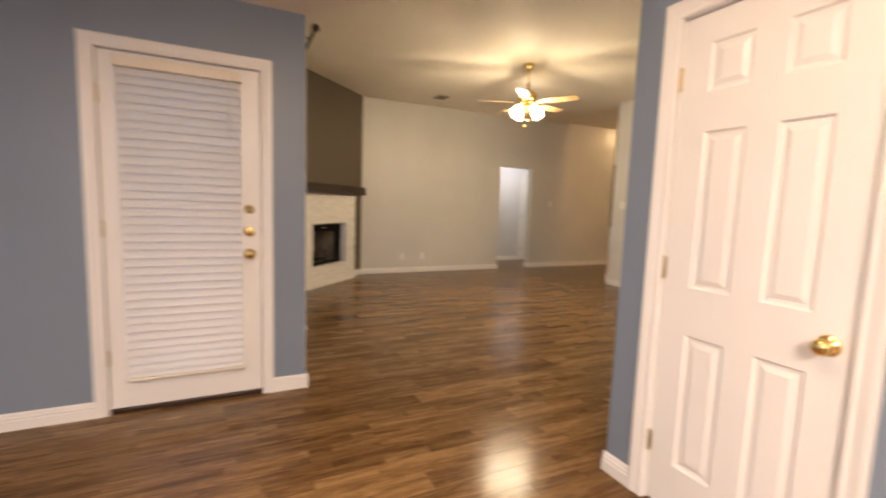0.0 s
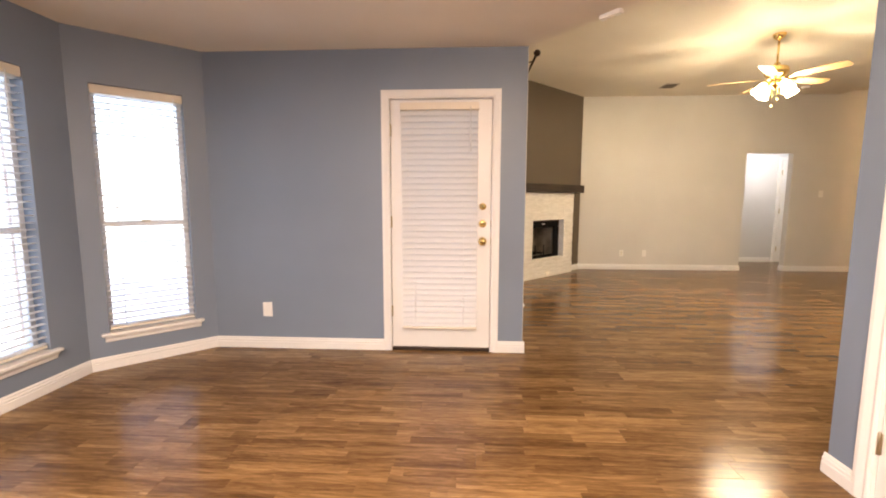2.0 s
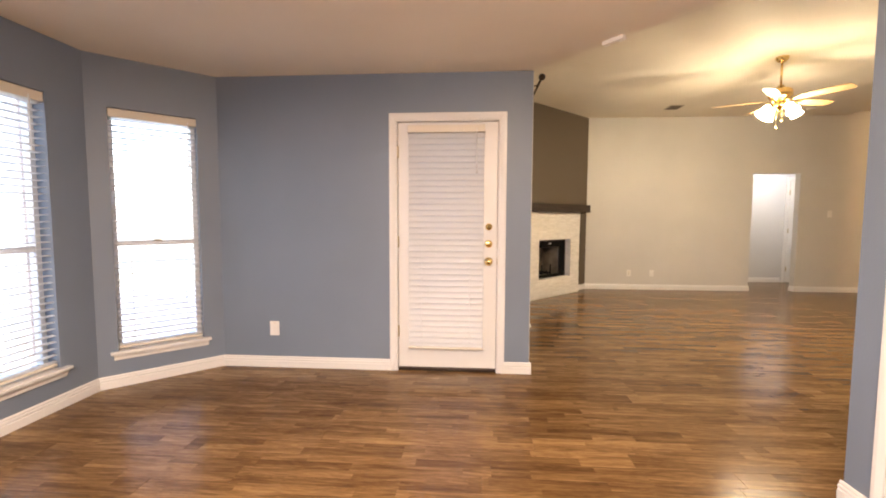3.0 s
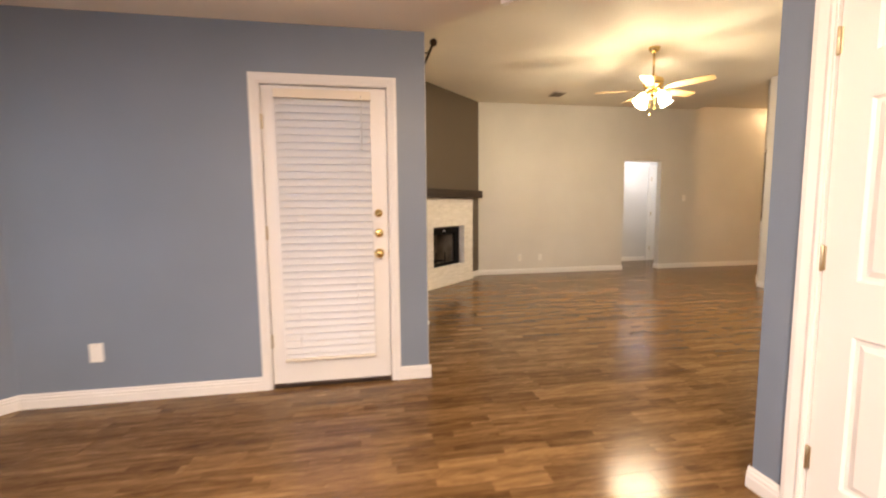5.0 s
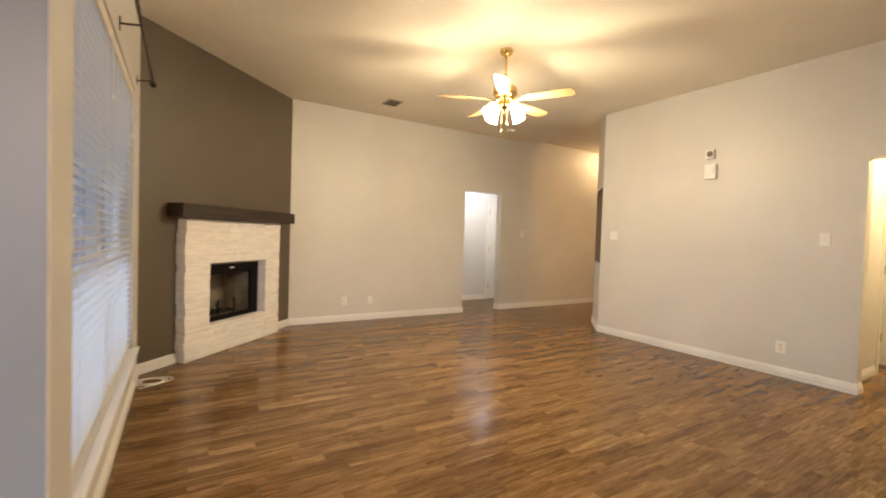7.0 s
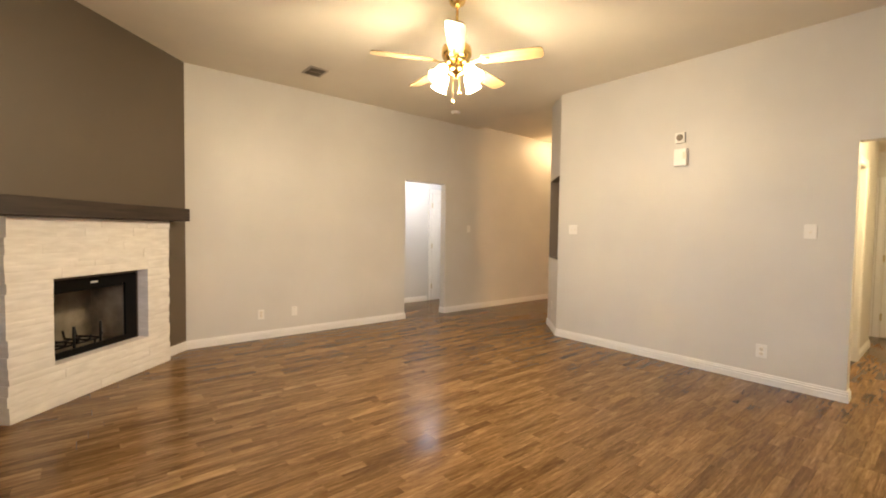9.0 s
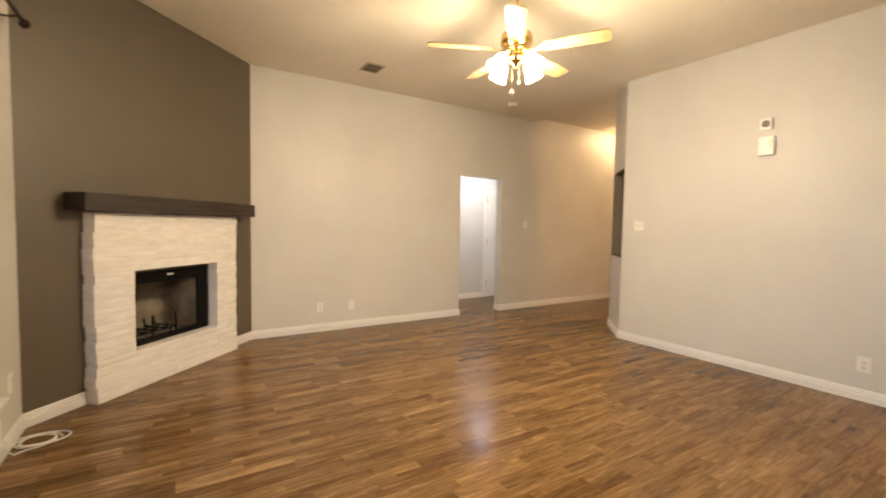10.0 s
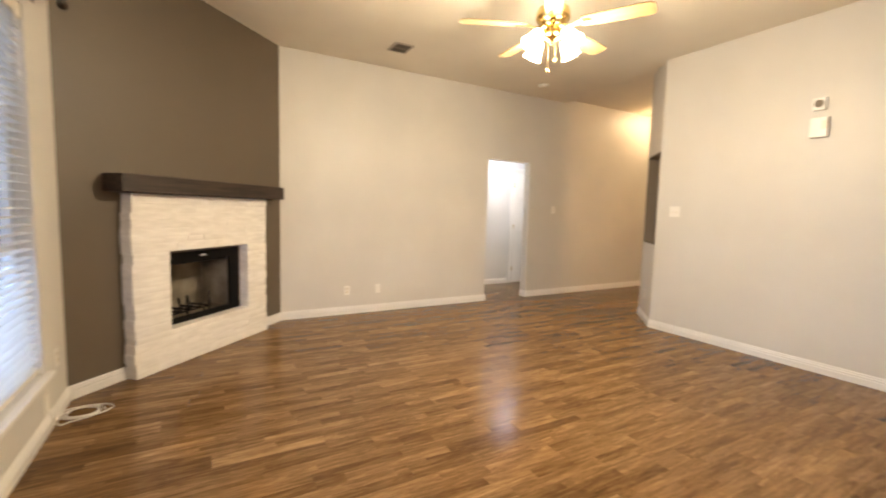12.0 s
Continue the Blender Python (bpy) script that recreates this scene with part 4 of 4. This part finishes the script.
sensor = thing("ceiling_sensor", pose(0.885, 2.335, LOW) @ pose(0, 0, 0, 0, 0, math.degrees(math.atan2(SIDE[1] - 2.9, SIDE[0] - 0.45))), "small white box sensor at the ceiling's edge", "sensor")
part("housing", rbox((-0.075, -0.032, -0.028), (0.075, 0.012, 0.0), 0.005), M_PLASTIC, sensor)
part("lens", rbox((-0.03, -0.012, -0.031), (0.03, 0.002, -0.027), 0.001, 1), M_CREAM, sensor)

# coil of white cable on the floor beside the window
pts = []
for i in range(150):
    a = i * 0.165
    k = i / 149
    pts.append((0.575 + (0.105 - 0.03 * math.sin(a * 0.37)) * math.cos(a) * (1 + 0.1 * math.sin(2.3 * k * 6)), 5.515 + (0.082 + 0.018 * math.sin(a * 0.61)) * math.sin(a), 0.0045 + 0.012 * k + 0.003 * math.sin(a * 1.7)))
tail = [(0.456, 5.33, 0.125), (0.47, 5.335, 0.10), (0.485, 5.35, 0.03), (0.50, 5.37, 0.006), (0.53, 5.40, 0.006), (0.60, 5.42, 0.006), (0.66, 5.46, 0.006)]
cable = thing("cable_coil", pose(0, 0, 0), "loose coil of white cable lying on the floor", "cable")
part("loops", tube(pts, 0.0038, 8), M_CABLE, cable)
part("tail", tube(tail, 0.0038, 8), M_CABLE, cable)
part("wall_jack", rbox((0.4505, 5.295, 0.10), (0.456, 5.365, 0.215), 0.002), M_PLASTIC, cable)

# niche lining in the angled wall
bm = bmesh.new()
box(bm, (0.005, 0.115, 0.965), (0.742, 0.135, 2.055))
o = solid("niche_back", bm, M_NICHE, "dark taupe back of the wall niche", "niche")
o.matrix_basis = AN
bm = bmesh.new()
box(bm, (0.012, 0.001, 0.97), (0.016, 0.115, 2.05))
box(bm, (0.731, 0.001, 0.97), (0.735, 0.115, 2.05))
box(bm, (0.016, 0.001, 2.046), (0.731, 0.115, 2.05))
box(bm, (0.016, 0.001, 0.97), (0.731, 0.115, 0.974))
o = solid("niche_lining", bm, M_NICHE, "dark taupe sides of the wall niche", "niche")
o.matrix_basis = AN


# ---- lamps out of the main view ----
def ceiling_light(x, y, z, label):
    o = thing("ceiling_light", pose(x, y, z), label, "ceiling light")
    part("base", lathe([(0.0, 0.0), (0.15, 0.0), (0.155, -0.012), (0.14, -0.03), (0.13, -0.03)], 28), M_BRASS, o)
    part("diffuser", lathe([(0.132, -0.026), (0.125, -0.05), (0.09, -0.08), (0.04, -0.093), (0.0, -0.096)], 28), M_BULB, o, "lit frosted glass bowl")


ceiling_light(0.5, 0.65, LOW, "unseen brass flush ceiling light with lit frosted bowl")
# added back hall fixture, never in view, where the daylight stand-in hangs
ceiling_light(5.7, 7.75, 2.44, "unseen brass flush ceiling light with lit frosted bowl")
ceiling_light(6.7, 2.1, 2.44, "unseen brass flush ceiling light with lit frosted bowl")
ceiling_light(6.64, 3.7, HIGH + 0.06, "unseen brass flush ceiling light with lit frosted bowl")
ceiling_light(8.25, 6.92, HIGH + 0.06, "unseen brass flush ceiling light with lit frosted bowl")

# added fixture, never in view: housing and glowing panel for the fill lamp
fill_fixture = thing("unseen_fill_fixture", pose(-0.5, -1.6, LOW), "added unseen white ceiling fixture with glowing fill panel", "ceiling light")
bm = bmesh.new()
for lo, hi in (((-0.64, -0.24, -0.08), (-0.61, 0.24, 0)), ((0.61, -0.24, -0.08), (0.64, 0.24, 0)), ((-0.61, -0.24, -0.08), (0.61, -0.21, 0)), ((-0.61, 0.21, -0.08), (0.61, 0.24, 0))):
    box(bm, lo, hi)
part("frame", bm, M_TRIM, fill_fixture)
part("diffuser", rbox((-0.61, -0.21, -0.06), (0.61, 0.21, -0.05), 0.0), M_BULB, fill_fixture, "glowing white fill panel")

# ---- outside ----
slab("patio_deck", [(-7.5, 3.05), (0.31, 3.05), (0.31, 7.2), (-7.5, 7.2)], -0.2, -0.06, M_DECK, "pale grey patio deck beside the house", "deck")
slab("side_deck", [(-7.5, -2.5), (-2.95, -2.5), (-2.95, 2.3), (-2.28, 3.05), (-7.5, 3.05)], -0.2, -0.061, M_DECK, "pale grey patio deck beside the house", "deck")
rail = thing("deck_railing", pose(-5.6, 0, -0.06), "white painted deck railing with upright balusters", "railing")
part("top_rail", rbox((-0.04, -2.4, 0.93), (0.04, 4.5, 0.97), 0.005), M_TRIM, rail)
part("bottom_rail", rbox((-0.02, -2.4, 0.10), (0.02, 4.5, 0.14), 0.004), M_TRIM, rail)
bal = mesh_of("baluster", rbox((-0.018, -0.018, 0.14), (0.018, 0.018, 0.93), 0.003, 1), M_TRIM)
post = mesh_of("post", rbox((-0.045, -0.045, 0.0), (0.045, 0.045, 1.05), 0.006, 1), M_TRIM)
for i in range(52):
    part("baluster", bal, M_TRIM, rail, "", pose(0, -2.3 + 0.13 * i, 0))
for y in (-2.4, -0.1, 2.2, 4.5):
    part("post", post, M_TRIM, rail, "", pose(0, y, 0))
brick_me = mesh_of("brick", rbox((-0.096, -0.05, -0.029), (0.096, 0.05, 0.029), 0.003, 1), M_BRICK)


def brick_wall(name, m, length, height, label):
    w = thing(name, m, label, "brick wall", "", "structure")
    bm = bmesh.new()
    box(bm, (0, -0.045, 0), (length, 0.045, height))
    part("mortar", bm, M_MORTAR, w)
    for r in range(int(height / 0.067)):
        x = 0.1 if r % 2 else 0.2
        while x + 0.1 < length:
            part("brick", brick_me, M_BRICK, w, "", pose(x, 0, 0.035 + 0.067 * r))
            x += 0.202
    return w


brick_wall("brick_pier", pose(-4.35, 3.10, -0.06, 0, 0, 40), 0.42, 2.7, "brown brick pier of the patio")
house = thing("neighbour_house", pose(-7.3, 13.0, -0.16), "neighbouring brown brick house with a dark roof", "house")
bm = bmesh.new()
box(bm, (0, 0, 0), (9.5, 6, 3.0))
part("wall", bm, M_BRICK, house)
bm = bmesh.new()
vs = [bm.verts.new(p) for p in ((-0.5, -0.6, 2.95), (10, -0.6, 2.95), (10, 6.6, 2.95), (-0.5, 6.6, 2.95), (2.5, 3, 5.2), (7, 3, 5.2))]
for f in ((0, 1, 5, 4), (1, 2, 5), (2, 3, 4, 5), (3, 0, 4), (3, 2, 1, 0)):
    bm.faces.new([vs[i] for i in f])
part("roof", bm, M_BRONZE, house, "dark shingle roof")
for x in (1.5, 4.6, 7.4):
    wn_part = part("window", rbox((x, -0.04, 0.9), (x + 1.1, 0.02, 2.2), 0.01), M_FENCE, house)
    part("pane", rbox((x + 0.06, -0.05, 0.96), (x + 1.04, -0.03, 2.14), 0.002), M_DARKPL, wn_part)
fence = thing("board_fence", pose(-13.0, -14.0, -0.16), "pale weathered board fence round the yard", "fence")
board = mesh_of("board", rbox((-0.011, -0.068, 0.0), (0.011, 0.068, 1.85), 0.002, 1), M_FENCE)
for i in range(240):
    part("board", board, M_FENCE, fence, "", pose(0, 0.14 * i, rng.uniform(-0.02, 0.0)))

# ---- lamps of the place and added fill lamps ----
for k in range(4):
    a = radians(SHADE0 + 90 * k)
    lamp("fan_bulb_light", (FAN[0] + 0.217 * math.cos(a), FAN[1] + 0.217 * math.sin(a), 2.395), FAN_WATTS, WARM, 0.045)
lamp("breakfast_light", (0.5, 0.65, 2.29), CHANDELIER_WATTS, PEACH, 0.20)
lamp("foyer_light", (6.64, 3.7, 2.92), FOYER_WATTS * 1.9, AMBER, 0.22)
lamp("foyer_second_light", (8.25, 6.92, 2.93), FOYER_WATTS * 0.15, AMBER, 0.06)
lamp("hall_light", (6.7, 2.1, 2.28), HALL_WATTS, (1.0, 0.74, 0.37), 0.06)
# cool lamp standing in for daylight that reaches the back hall from above
lamp("back_hall_daylight_lamp", (5.7, 7.75, 2.27), 5.5, (0.86, 0.90, 1.0), 0.10)
# unseen fill lamp, added behind the camera to brighten the breakfast room
fill_panel = bpy.data.lights.new("unseen_fill_light", "AREA")
fill_panel.shape, fill_panel.size, fill_panel.size_y, fill_panel.energy, fill_panel.color = "RECTANGLE", 1.2, 0.4, FILL_WATTS, (1.0, 0.78, 0.63)
new("unseen_fill_light", fill_panel).matrix_world = pose(-0.5, -1.6, LOW - 0.085)
# sky light in the lower sashes of the wide window
for k in (-0.53, 0.53):
    sash = bpy.data.lights.new("window_skylight", "AREA")
    sash.shape, sash.size, sash.size_y, sash.energy, sash.color = "RECTANGLE", 0.93, 0.64, SASH_WATTS, (0.46, 0.66, 1.0)
    new("window_skylight", sash).matrix_world = W3 @ pose(k, 0.155, 0.70) @ pose(0, 0, 0, -90, 0, 0)
# sky light in the openings of the bay windows
corner = bpy.data.lights.new("corner_window_skylight", "AREA")
corner.shape, corner.size, corner.size_y, corner.energy, corner.color = "RECTANGLE", 0.50, 1.40, 0.5, (0.90, 0.95, 1.0)
new("corner_window_skylight", corner).matrix_world = W1 @ pose(0, 0.155, 1.35) @ pose(0, 0, 0, -90, 0, 0)
bay = bpy.data.lights.new("bay_window_skylight", "AREA")
bay.shape, bay.size, bay.size_y, bay.energy, bay.color = "RECTANGLE", 0.88, 1.70, 1.8, (0.70, 0.82, 1.0)
new("bay_window_skylight", bay).matrix_world = W2 @ pose(0, 0.155, 1.165) @ pose(0, 0, 0, -90, 0, 0)


# ---- floor planks ----
PW, PL = 0.1333, 1.21


def inside(x, y):
    if y > 7.345:
        return 3.4 < x < 7.7 and y < 8.52 and (y > 7.465 or 4.855 < x < 5.635)
    if x > EAST + 0.06:
        if y > 3.2:
            return x < 10.5 and (x > 6.43 or y - 5.33 > x - 5.83)
        return 1.4 < y < (3.1 if 6.6 < x < 7.7 or x > 8.45 else 2.72) and x < 9.25
    if x < 0.45:
        return y < 2.9 and y > -3.2 and x > -2.74 and (x > -2.137 or abs(y - 1.3) < 1.6 - (-2.137 - x))
    if y > 5.776 and y - 5.776 > x - 0.45 + 0.02:
        return False
    return (x < 1.66) if y < 1.397 else True


def plank_bm(length):
    g, b = 0.0003, 0.0007
    bm = bmesh.new()
    lo = [bm.verts.new((x, y, -0.006)) for x, y in ((g, g), (length - g, g), (length - g, PW - g), (g, PW - g))]
    mid = [bm.verts.new((v.co.x, v.co.y, -b)) for v in lo]
    hi = [bm.verts.new((x, y, 0.0)) for x, y in ((g + b, g + b), (length - g - b, g + b), (length - g - b, PW - g - b), (g + b, PW - g - b))]
    for a, c in ((lo, mid), (mid, hi)):
        for k in range(4):
            bm.faces.new((a[k], a[(k + 1) % 4], c[(k + 1) % 4], c[k]))
    bm.faces.new(hi)
    return bm


floor_ob = bpy.data.objects["floor"]
plank_me = {}
prng = random.Random(11)
CUTS = [0.02 + 0.039 * k for k in range(31)]
far = bmesh.new()
near_count = 0
row = -36
while 1.456 + PW * row < 8.6:
    y = 1.456 + PW * row
    yc = y + PW / 2
    x = -2.9 - prng.uniform(0, PL)
    if row == 0:
        x = 1.295 - 4 * PL
    while x < 10.6:
        cells = [c for c in CUTS if inside(x + c, yc) or inside(x + c, y + 0.01) or inside(x + c, y + PW - 0.01)]
        if cells:
            x0, x1 = x + max(0.0, cells[0] - 0.04), x + min(PL, cells[-1] + 0.04)
            size = round(x1 - x0, 2) if x1 - x0 < PL - 0.01 else PL
            cx = x + PL / 2
            near = (-1.6 < cx < 2.3 and 0.9 < y < 2.9) or (0.3 < cx < 5.6 and 2.3 < y < 6.6)
            if near and near_count < 300:
                near_count += 1
                key = size
                if key not in plank_me:
                    plank_me[key] = mesh_of("plank", plank_bm(size), M_FLOOR)
                part("plank", plank_me[key], M_FLOOR, floor_ob, "", pose(x0, y, prng.uniform(-0.0002, 0.0002)))
            else:
                one = plank_bm(size)
                me = bpy.data.meshes.new("tmp")
                bmesh.ops.translate(one, verts=one.verts, vec=(x0, y, prng.uniform(-0.0002, 0.0002)))
                one.to_mesh(me)
                one.free()
                far.from_mesh(me)
                bpy.data.meshes.remove(me)
        x += PL
    row += 1
rest = part("planks", far, M_FLOOR_FAR, floor_ob)
tagged(rest, kind="stuff")
